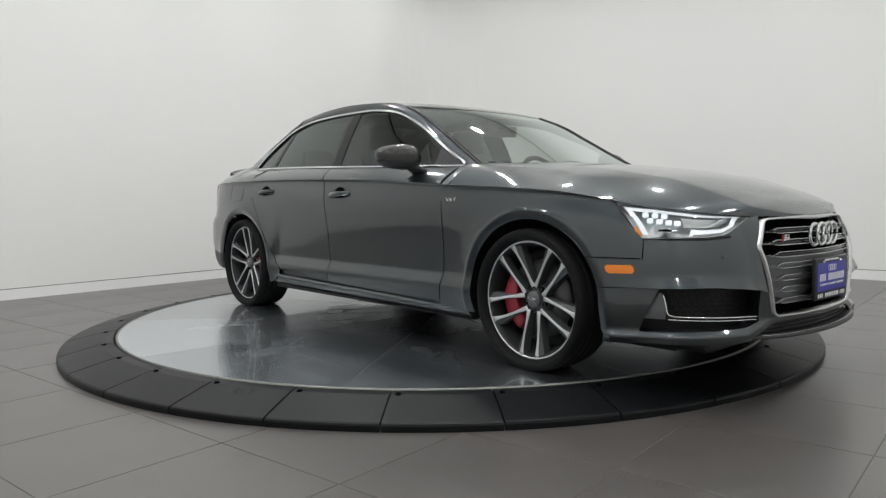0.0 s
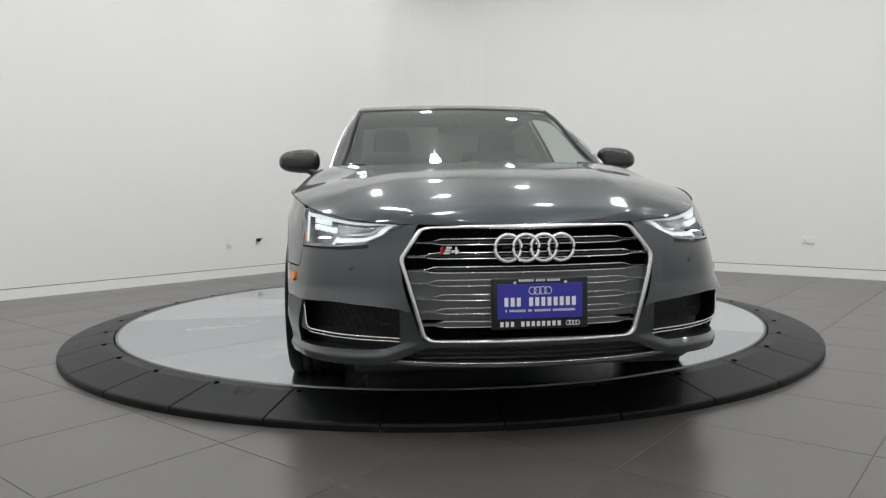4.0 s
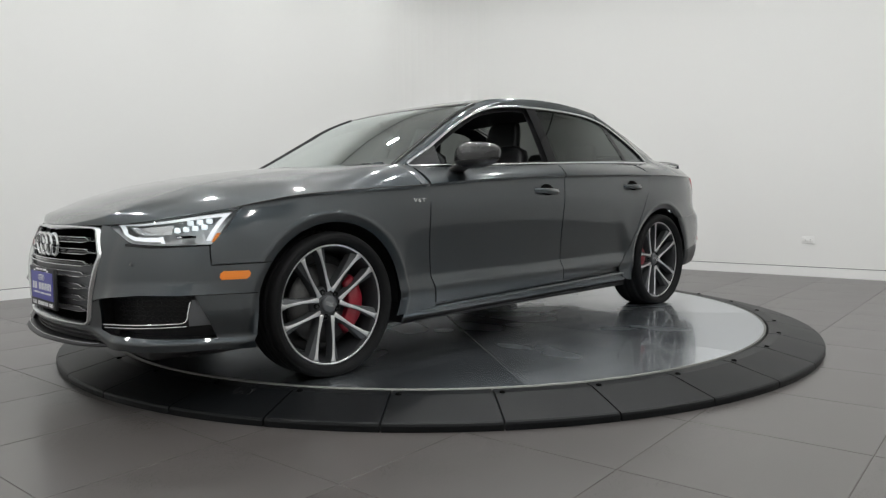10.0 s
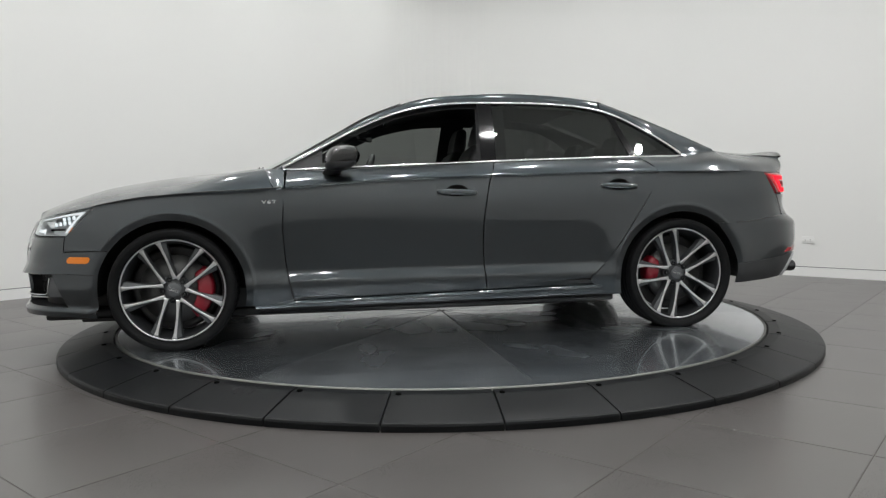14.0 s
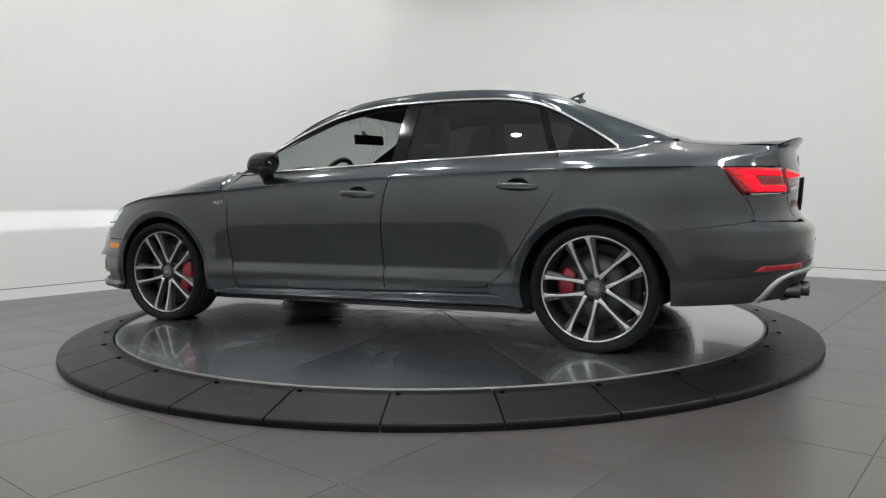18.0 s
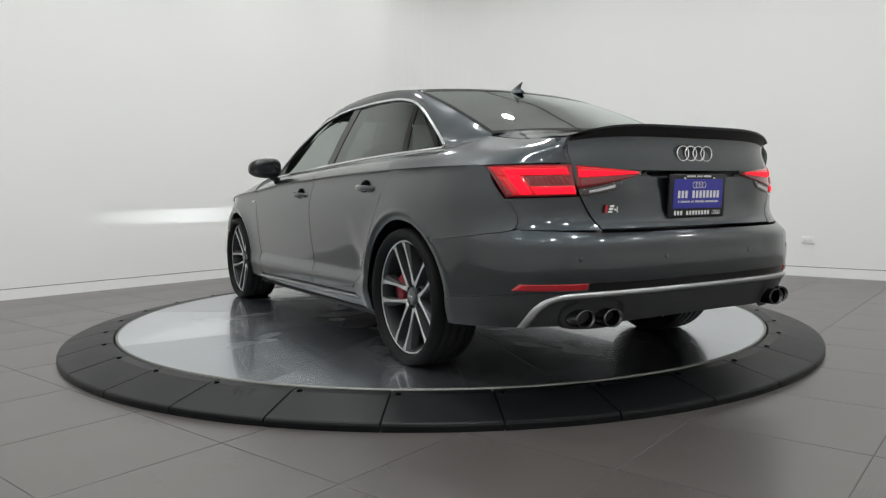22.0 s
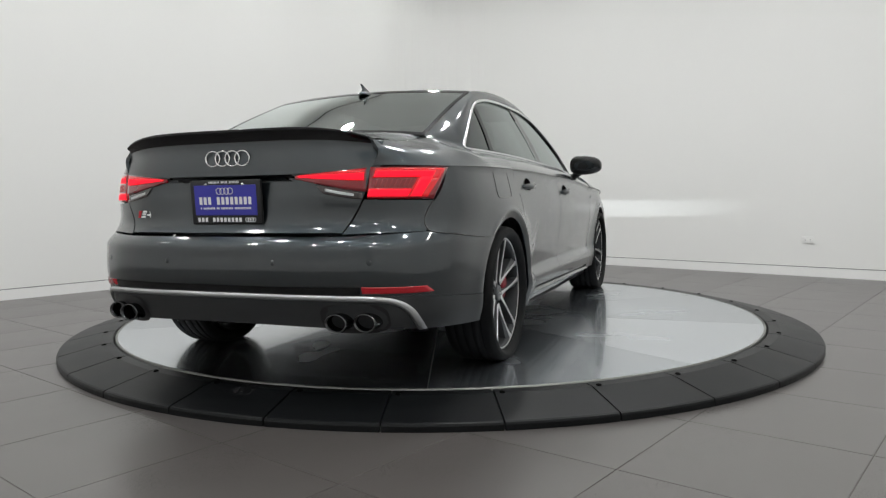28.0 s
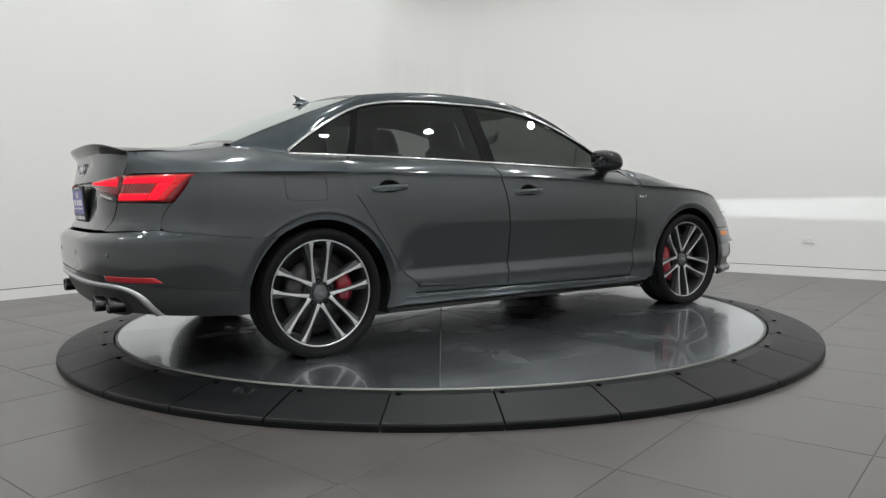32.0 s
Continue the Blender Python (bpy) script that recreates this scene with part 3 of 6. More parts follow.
back_mid = curve([(-1.06, 0, 1.362), (-1.30, 0, 1.278), (-1.55, 0, 1.178), (-1.80, 0, 1.076)])


def crown(mid, edge, power=2.2):
    """A surface from mid-line to edge and on to its mirror: (s along, y share -1..1)."""
    def fn(s, t):
        v = 2 * t - 1
        a, b = mid(s), edge(s)
        k = abs(v) ** power
        return Vector((a.x + (b.x - a.x) * k, b.y * v, a.z + (b.z - a.z) * k))
    return fn


def mirrored(fn, sg):
    def g(*a):
        p = fn(*a)
        return Vector((p.x, p.y * sg, p.z))
    return g


UP = lambda c: Vector((0, 0, 1))


def outward(c):
    return Vector((c.x * 0.15, c.y, 0.3 * (c.z - 0.6)))


def ends(c):
    return Vector((c.x, c.y * 0.5, 0))


def arc(cx, a0, a1, r=ARCH_R, n=24, flat=0.215):
    """The wheel arch in side view, from angle to angle, its feet cut straight down."""
    return [(cx + r * math.cos(radians(a0 + (a1 - a0) * i / n)), max(HUB_Z + r * math.sin(radians(a0 + (a1 - a0) * i / n)), 0.0)) for i in range(n + 1)]


DOOR_A = [(0.800, 0.250), (0.832, 0.42), (0.846, 0.58), (0.842, 0.72), (0.832, 0.836)]
DOOR_B = [(-0.253, 0.270), (-0.238, 0.45), (-0.237, 0.62), (-0.256, 0.76), (-0.283, 0.878), (-0.318, 0.960)]
DOOR_C = [(-0.760, 0.292), (-0.86, 0.312), (-0.935, 0.372), (-1.036, 0.505), (-1.125, 0.640), (-1.21, 0.770), (-1.268, 0.865), (-1.272, 0.906), (-1.245, 0.955), (-1.20, 0.990)]


def panel(name, sg, build, out, material=None, depth=0.014, gap=0.0034, label="", parent=None):
    bm = bmesh.new()
    build(bm)
    shell(bm, out, depth, gap)
    return part(name, bm, material or PAINT, parent or car, label)


PARTS = {}
for sg in (1, -1):
    S, F, R, FQ, RQ = (mirrored(f, sg) for f in (side, front_y, rear_y, front, rear))
    OUT = lambda c: Vector((0.1 * c.x, c.y, 0))

    # front wing: door edge and crease outside, wheel arch inside
    def wing(bm):
        outer = curve([(0.792, 0.225)] + DOOR_A + [(x, crease_z(x)) for x in (1.0, 1.2, 1.4, 1.62)])
        inner = curve(arc(AXLE, 193.5, 65))
        strip(bm, S, inner, outer, 60, 26, bias=1.7)
        outer = curve([(x, crease_z(x)) for x in (1.62, 1.68, 1.74, 1.79)] + [(1.818, 0.738), (1.843, 0.705), (1.872, 0.670), (1.906, 0.637), (1.943, 0.600), (1.9465, 0.575), (1.9475, 0.545), (1.9475, 0.5225)], False)
        inner = curve(arc(AXLE, 65, 36.2))
        strip(bm, S, inner, outer, 30, 26, bias=1.7)
    panel("front_wing", sg, wing, OUT)

    def fdoor(bm):
        k = 0.80
        f_a, f_b = spl([(p[1], p[0]) for p in DOOR_A + [(0.822, 0.94)]]), spl([(p[1], p[0]) for p in DOOR_B])

        def fn2(s, t):
            x_top = 0.835 + (-0.283 - 0.835) * t
            zc = crease_z(x_top)
            zlow = 0.250 + 0.020 * t
            z = zlow + (zc - 0.030 - zlow) * s / (k - 0.12) if s <= k - 0.12 else zc - 0.030 * (1 - (s - k + 0.12) / 0.12) ** 2 if s <= k else zc + (belt_z(x_top) - 0.006 - zc) * (s - k) / (1 - k)
            return S(f_a(z) + (f_b(z) - f_a(z)) * t, z)
        grid(bm, fn2, 110, 26)
    d1 = panel("front_door", sg, fdoor, OUT)

    def rdoor(bm):
        f_b = spl([(p[1], p[0]) for p in DOOR_B])
        f_c = spl([(p[1], p[0]) for p in DOOR_C[1:]])

        def fn2(s, t):
            k = 0.80
            x_top = -0.283 + (-1.27 + 0.283) * t
            zc = crease_z(x_top)
            zlow = 0.270 + 0.036 * t
            z = zlow + (zc - 0.030 - zlow) * s / (k - 0.12) if s <= k - 0.12 else zc - 0.030 * (1 - (s - k + 0.12) / 0.12) ** 2 if s <= k else zc + (belt_z(x_top) - 0.006 - zc) * (s - k) / (1 - k)
            xr = f_c(max(z, 0.3125))
            return S(f_b(z) + (xr - f_b(z)) * t, z)
        grid(bm, fn2, 110, 26)
    d2 = panel("rear_door", sg, rdoor, OUT)
    PARTS["fd", sg], PARTS["rd", sg] = d1, d2

    # sill below the doors, with its proud blade
    def sill(bm):
        def fn(s, t):
            x = 1.00 + (-1.00 - 1.00) * s
            zt = 0.246 + 0.060 * max(0.0, s - 0.08)
            return Vector((x, sg * (0.874 - 0.006 * t - 0.030 * max(0, t - 0.7)), zt - (zt - 0.196 - 0.012 * s) * t))
        grid(bm, fn, 30, 6)
    sl = panel("side_sill", sg, sill, OUT, gap=0.0)
    bm = bmesh.new()

    def blade_(s, t):
        x = 0.945 - 1.925 * s
        k = min(1.0, (s / 0.10) ** 0.7, ((1 - s) / 0.035) ** 0.5) if 0 < s < 1 else 0.0
        a = 2 * math.pi * t
        return Vector((x, sg * (0.872 + 0.021 * k * math.cos(a)), 0.226 + 0.036 * s + 0.0135 * k * math.sin(a) - 0.006 * k * math.cos(a)))
    grid(bm, blade_, 60, 12)
    bmesh.ops.recalc_face_normals(bm, faces=bm.faces)
    part("sill_blade", bm, PAINT, sl)

    # rear quarter: door edge, crease and lamp outside, arch inside
    def quarter(bm):
        outer = curve([(-0.99, 0.205), (-0.885, 0.262), (-0.862, 0.3125)] + DOOR_C[2:8] + [(x, crease_z(x)) for x in (-1.45, -1.65, -1.85, -1.985)] + [(-2.035, 0.83), (-2.085, 0.765), (-2.13, 0.70), (-2.14, 0.648), (-1.95, 0.620), (-1.775, 0.603)])
        inner = curve(arc(-AXLE, -15.5, 126.6))
        strip(bm, S, inner, outer, 72, 26, bias=1.7)

        # ledge from the crease up to the waist, then the rear pillar
        m = lambda f: (lambda s: Vector((f(s).x, f(s).y * sg, f(s).z)))
        lows = [[side(x, crease_z(x)) for x in (-1.272, -1.35, -1.42, -1.50)], [side(x, crease_z(x)) for x in (-1.50, -1.58, -1.66, -1.74)],
                [side(x, crease_z(x)) for x in (-1.74, -1.84, -1.93, -2.0)] + [rear_y(y, 0.8985) for y in (0.74, 0.68, 0.63, 0.5965)]]
        his = [[sill_pt(x) for x in (-1.20, -1.30, -1.40, -1.50)], [sill_pt(-1.50), (-1.58, 0.690, 1.012), (-1.66, 0.660, 1.030), deck(-1.765, 0.622)],
               [deck(-1.765, 0.622)] + [deck(x, 0.612 + 0.046 * (x + 1.795)) for x in (-1.86, -1.96, -2.06, -2.15)] + [Vector((boot_x(0.592), 0.592, deck(boot_x(0.592), 0.592).z))]]
        tails = []
        for lo, hi, n in zip(lows, his, (8, 10, 24)):
            cl, ch = curve(lo), curve(hi)
            cm = lambda s, cl=cl, ch=ch: (cl(s) + ch(s)) / 2 + Vector((0, 0.022, 0.005))
            loft(bm, [m(cl), m(cm), m(ch)], n, 10)
            tails.append(ch)
        chrome_line = curve([top_pt(-1.02), top_pt(-1.15), top_pt(-1.30), top_pt(-1.43), sill_pt(-1.50)])
        for f, a0, a1, n in ((chrome_line, 0.0, 0.62, 20), (tails[1], 0.62, 1.0, 10)):
            g = lambda s, a0=a0, a1=a1: back_edge(a0 + (a1 - a0) * s)
            k = lambda s, f=f, g=g, a0=a0, a1=a1: f(s) * 0.5 + g(s) * 0.5 + Vector((0, 0.010, 0.008)) * max(0.0, math.cos(math.pi / 2 * (a0 + (a1 - a0) * s))) ** 0.5
            loft(bm, [m(f), m(k), m(g)], n, 6)
    panel("rear_quarter_panel", sg, quarter, outward)

    # roof rail and windscreen pillar between the window line and the glass
    def rail(bm):
        inner = curve([screen_edge(i / 4) for i in range(4)] + [roof_edge(i / 6) for i in range(7)])
        outer = curve([top_pt(x) for x in (0.855, 0.70, 0.52, 0.32, 0.146, -0.1, -0.35, -0.6, -0.82, -1.02)])
        m = lambda c: (lambda s: Vector((c(s).x, c(s).y * sg, c(s).z)))
        mid = lambda s: (m(inner)(s) + m(outer)(s)) / 2 + Vector((0, sg * 0.006, 0.005))
        loft(bm, [m(outer), mid, m(inner)], 44, 5)
    panel("roof_rail", sg, rail, outward, gap=0.001)

    # scuttle corner between bonnet, door and pillar
    def scuttle(bm):
        a = []
        for y in (0.56, 0.64, 0.72, 0.79, 0.84):
            x = 1.060 - 0.165 * (y / edge_y(0.90)) ** 1.6 + 0.004
            a.append(hood(x, y) - Vector((0, 0, 0.0025)))
        a += [side(0.885, crease_z(0.885)), side(0.855, crease_z(0.855)), side(0.836, crease_z(0.836))]
        b = [(0.992, 0.56, 0.950), (0.968, 0.64, 0.945), (0.945, 0.70, 0.940), (0.925, 0.716, 0.940), (0.90, 0.728, 0.941), (0.88, 0.736, 0.941), (0.86, 0.742, 0.940), (0.836, 0.750, 0.938)]
        ca_, cb_ = curve(a), curve(b)
        m = lambda c: (lambda s: Vector((c(s).x, c(s).y * sg, c(s).z)))
        mid = lambda s: (m(ca_)(s) * 0.5 + m(cb_)(s) * 0.5) + Vector((0, sg * 0.003, 0.002))
        loft(bm, [m(ca_), mid, m(cb_)], 16, 6)
    panel("scuttle_corner", sg, scuttle, outward, gap=0.0)

    # chrome surround of the side windows
    bm = bmesh.new()
    loop = [sill_pt(x, 0.004) for x in np.linspace(0.84, -1.50, 40)] + [top_pt(x, 0.004) for x in np.linspace(-1.50, 0.84, 60)]
    ring_pts = [Vector((p.x, sg * p.y, p.z)) for p in loop]
    tube(bm, ring_pts, 0.0080, 8, closed=True)
    part("window_trim", bm, CHROME, car, "bright satin chrome window surround")

    # side windows and the black pillars between them
    def pane(name, x0, x1, material, inset=0.006, label=""):
        bm = bmesh.new()

        def fn(s, t):
            x = x0(t) + (x1(t) - x0(t)) * s
            z0, z1 = belt_z(x), max(top_z(x), belt_z(x) + 0.002)
            z = z0 + (z1 - z0) * t
            return Vector((x, sg * (cabin_y(x, z) - inset), z))
        grid(bm, fn, 26, 10)
        shell(bm, lambda q: Vector((0, q.y, 0)), 0, 0)
        return part(name, bm, material, car, label)
    B0, B1 = (lambda t: -0.250 - 0.02 * t), (lambda t: -0.338 - 0.02 * t)
    Q0, Q1 = (lambda t: -1.16 + 0.10 * t), (lambda t: -1.205 + 0.10 * t)
    if sg < 0:
        pane("front_window", lambda t: 0.80, B0, TINT, label="closed dark tinted side window")
    pane("rear_window", B1, Q0, TINT, label="dark tinted side window")
    pane("quarter_window", Q1, lambda t: -1.505, TINT, label="small dark tinted corner window")
    pane("middle_pillar", B0, B1, GLOSS, 0.001, "gloss black pillar cover")
    pane("window_divider", Q0, Q1, GLOSS, 0.001, "gloss black divider")

# ---- bonnet, roof, glass, boot ----
def bonnet(bm):
    # fan of rows: each row runs from the middle of the cowl outward to the rim
    rim = []
    for i in range(41):
        x = 0.895 + (1.90 - 0.895) * i / 40
        rim.append(Vector((x, edge_y(x) - 0.001, crease_z(x))))
    for i in range(1, 31):
        y = rim[40].y * (1 - i / 30)
        lo, hi = 1.85, 2.255
        for _ in range(24):
            mid = (lo + hi) / 2
            if edge_y(mid) > y:
                lo = mid
            else:
                hi = mid
        rim.append(Vector((lo, y, crease_z(lo))))
    n = len(rim) - 1
    for sg in (1, -1):
        rows = []
        for i, r in enumerate(rim):
            s = i / n
            a = Vector((1.060 + (r.x - 0.895) * (2.2549 - 1.060) / (2.2549 - 0.895), 0, 0))
            row = []
            for j in range(43):
                k = min(0.93, rib_y(a.x + (r.x - a.x) * 0.33) / max(r.y, 1e-6))
                k = min(0.93, rib_y(a.x + (r.x - a.x) * k ** 1.6) / max(r.y, 1e-6))
                t = k * j / 21 if j <= 21 else k + (1 - k) * (j - 21) / 21
                x = a.x + (r.x - a.x) * t ** 1.6
                y = r.y * t
                if j == 42:
                    row.append(bm.verts.new((r.x, sg * r.y, r.z)))
                else:
                    p = hood(x, y)
                    row.append(bm.verts.new((p.x, sg * p.y, p.z)))
            rows.append(row)
        for A, B in zip(rows, rows[1:]):
            for j in range(42):
                try:
                    bm.faces.new((A[j], B[j], B[j + 1], A[j + 1]))
                except ValueError:
                    pass


for sg in (1, -1):
    bm = bmesh.new()
    # black tube laid over the shut gap to paint its dark line
    tube(bm, [(x, sg * (edge_y(x) + 0.0006), crease_z(x) + 0.0005) for x in np.linspace(0.845, 1.80, 40)], 0.0032, 6)
    part("bonnet_shut_line", bm, BLACK, car, "dark shut line along the bonnet")
panel("bonnet", 1, bonnet, lambda c: Vector((0.4 * max(0, c.x - 1.8), c.y * 0.5, 1)))
panel("roof", 1, lambda bm: grid(bm, crown(roof_mid, roof_edge, 2.4), 26, 30), UP, gap=0.001)
bm = bmesh.new()
grid(bm, crown(screen_mid, screen_edge, 2.0), 18, 26)
shell(bm, UP, 0, 0)
part("windscreen", bm, SCREEN, car, "clear raked windscreen with faint green tint")
for sg in (1, -1):
    bm = bmesh.new()
    tube(bm, [Vector((p.x, sg * p.y, p.z + 0.001)) for p in (screen_edge(0.03 + 0.95 * i / 30) for i in range(31))], 0.0090, 6)
    part("windscreen_seal", bm, BLACK, car, "black rubber seal beside the windscreen")
bm = bmesh.new()
grid(bm, crown(back_mid, back_edge, 2.0), 18, 26)
shell(bm, UP, 0, 0)
part("rear_screen", bm, BACKGLASS, car, "dark tinted rear screen")


def boot(bm):
    def fn(s, t):
        v = 2 * t - 1
        yr = 0.614 + (0.592 - 0.614) * s
        x0 = -1.795 + 0.035 * abs(v) ** 2
        x = x0 + (boot_x(0.588 * v) - x0) * s
        return deck(x, yr * v)
    grid(bm, fn, 14, 28)
    half = spl([(0.640, 0.500), (0.70, 0.531), (0.77, 0.568), (0.80, 0.578), (0.90, 0.5925), (1.0, 0.594)])

    def face(s, t):
        v = 2 * t - 1
        zt = deck(boot_x(0.588 * v), 0.588 * v).z
        z = 0.645 + (zt - 0.645) * s
        y = half(z) * v
        p = rear_y(abs(y), z)
        ease = lambda v: max(0.0, min(1.0, v)) ** 2 * (3 - 2 * max(0.0, min(1.0, v)))
        dent = 0.022 * ease((0.42 - abs(y)) / 0.16) * ease((0.868 - z) / 0.014) * ease((z - 0.66) / 0.16)
        q = boot_x(0.588 * v)
        x = p.x + (q - p.x) * max(0, (s - 0.8) / 0.2) ** 2
        return Vector((x + dent, y, z))
    grid(bm, face, 40, 36)


for sg in (1, -1):
    bm = bmesh.new()
    grid(bm, lambda s, t: (lambda p: Vector((p.x + 0.009, sg * p.y, p.z)))(rear_y(0.568 + 0.052 * t, 0.885 + 0.112 * s)), 10, 4)
    part("boot_channel", bm, PAINT, car)
panel("boot_lid", 1, boot, lambda c: Vector((-1, 0, 1)), gap=0.0015)


# ---- bumpers ----
def nose(bm):
    for sg in (1, -1):
        W = lambda q, z: mirrored(front, sg)(q, z)
        qy = lambda y, z: math.asin(min(0.99999, y / half_w(z)) ** (nose_n(z) / 2)) / (math.pi / 2)
        q_arch = lambda z: q_of_x(AXLE + math.sqrt(max(ARCH_R ** 2 - (z - HUB_Z) ** 2, 0.0)), z)

        # four columns from grille to arch; neighbouring bands share their edges
        pt = lambda y, z: (qy(y, z), z)
        px = lambda x, z: (q_of_x(x, z), z)
        chin = [[pt(0.36, 0.254), pt(0.455, 0.214)], [pt(0.455, 0.214), pt(0.50, 0.193), pt(0.822, 0.190)], [pt(0.822, 0.190), px(1.885, 0.186)], [px(1.885, 0.186), (q_arch(0.18), 0.178)]]
        deep = [[pt(0.375, 0.278), pt(0.455, 0.268)], [pt(0.455, 0.268), pt(0.51, 0.249), pt(0.70, 0.243), pt(0.822, 0.236)], [pt(0.822, 0.236), px(1.885, 0.234)], [px(1.885, 0.234), (q_arch(0.232), 0.232)]]
        brim = [[pt(0.412, 0.375), pt(0.455, 0.390)], [pt(0.455, 0.390), pt(0.55, 0.403), pt(0.68, 0.415), pt(0.806, 0.410)], [pt(0.806, 0.410), px(1.948, 0.410)], [px(1.948, 0.410), (q_arch(0.404), 0.404)]]
        belt = [[pt(0.452, 0.552), pt(0.50, 0.545)], [pt(0.50, 0.545), pt(0.62, 0.530), pt(0.795, 0.523)], [pt(0.795, 0.523), px(1.948, 0.5215)], [px(1.948, 0.5215), (q_arch(0.523), 0.523)]]
        crest = [[pt(0.386, 0.684), pt(0.432, 0.678)], [pt(0.432, 0.678), pt(0.575, 0.612), pt(0.66, 0.601), pt(0.76, 0.599)], [pt(0.76, 0.599), px(1.944, 0.598)]]
        ns = (4, 30, 5, 8)
        brow = lambda y, t: 0.022 * max(0.0, 1 - t / 0.45) ** 1.2 * min(1.0, max(0.0, (y - 0.40) * 7), max(0.0, (0.875 - y) * 12))
        shelf = lambda y, t: 0.026 * min(1.0, (1 - t) / 0.40) * min(1.0, max(0.0, (y - 0.40) * 7))
        flat_ = lambda y, t: 0.0
        for low_, top_, cols, nv, bulge in ((belt, crest, (0, 1, 2), 7, flat_), (brim, belt, (0, 1, 2, 3), 14, brow), (deep, brim, (0, 2, 3), 9, flat_), (chin, deep, (0, 1, 2, 3), 8, shelf)):
            for c in cols:
                c0, c1 = curve(low_[c], False), curve(top_[c], False)

                def fn(s, t):
                    q = c0(s).lerp(c1(s), t)
                    p = W(q.x, q.y)
                    return p + Vector((0.9, 0.45 * sg, 0)) * bulge(abs(p.y), t) + Vector((0, sg * flare(p.x, q.y), 0))
                grid(bm, fn, ns[c], nv)
        lo6 = curve([(0.0, 0.256), (qy(0.36, 0.254), 0.254)], False)
        hi6 = curve([(0.0, 0.276), (qy(0.375, 0.278), 0.278)], False)
        strip(bm, W, lo6, hi6, 16, 2)


def q_of_x(x, z):
    lo, hi = 0.0, 1.0
    f = front if x > 0 else rear
    for _ in range(24):
        mid = (lo + hi) / 2
        px = f(mid, z).x
        if abs(px) > abs(x):
            lo = mid
        else:
            hi = mid
    return hi


panel("front_bumper", 1, nose, ends, gap=0.0015)


def tail(bm):
    for sg in (1, -1):
        def W(q, z, sg=sg):
            p = rear(q, z)
            return Vector((p.x, sg * (p.y + flare(p.x, z)), z))
        qy = lambda y, z: math.asin(min(0.99999, y / half_w(z)) ** (tail_n(z) / 2)) / (math.pi / 2)
        q_arch = lambda z: q_of_x(-AXLE - math.sqrt(max(ARCH_R ** 2 - (z - HUB_Z) ** 2, 0.0)), z)
        q2 = q_of_x(-2.14, 0.648)
        lo = curve([(0, 0.405), (qy(0.5, 0.405), 0.405), (qy(0.76, 0.405), 0.405), (q_arch(0.36), 0.36)], False)
        hi = curve([(0, 0.632), (qy(0.5, 0.632), 0.632), (q2, 0.6455), (q_arch(0.60), 0.6015)], False)
        strip(bm, W, lo, hi, 56, 16)
        lo2 = curve([(qy(0.505, 0.640), 0.640), (q2, 0.6455)], False)
        hi2 = curve([(qy(0.573, 0.770), 0.770), (q_of_x(-2.085, 0.765), 0.765)], False)
        strip(bm, W, lo2, hi2, 12, 8)


panel("rear_bumper", 1, tail, ends, gap=0.0015)
for sg in (1, -1):
    bm = bmesh.new()
    cc = curve([(-2.089, 0.766), (-2.112, 0.73), (-2.130, 0.69), (-2.132, 0.655), (-2.112, 0.641), (-2.05, 0.633), (-1.95, 0.621), (-1.86, 0.611), (-1.765, 0.6025)])
    tube(bm, [Vector((p.x, sg * (p.y + 0.0004), p.z)) for p in (side(cc(i / 40).x, cc(i / 40).y) for i in range(41))], 0.0022, 6)
    part("bumper_joint", bm, BLACK, car, "dark shut line of the rear bumper")


# ---- wheels ----
WHEEL_Z = 0.3120                     # the hubs' height with the tyres bearing


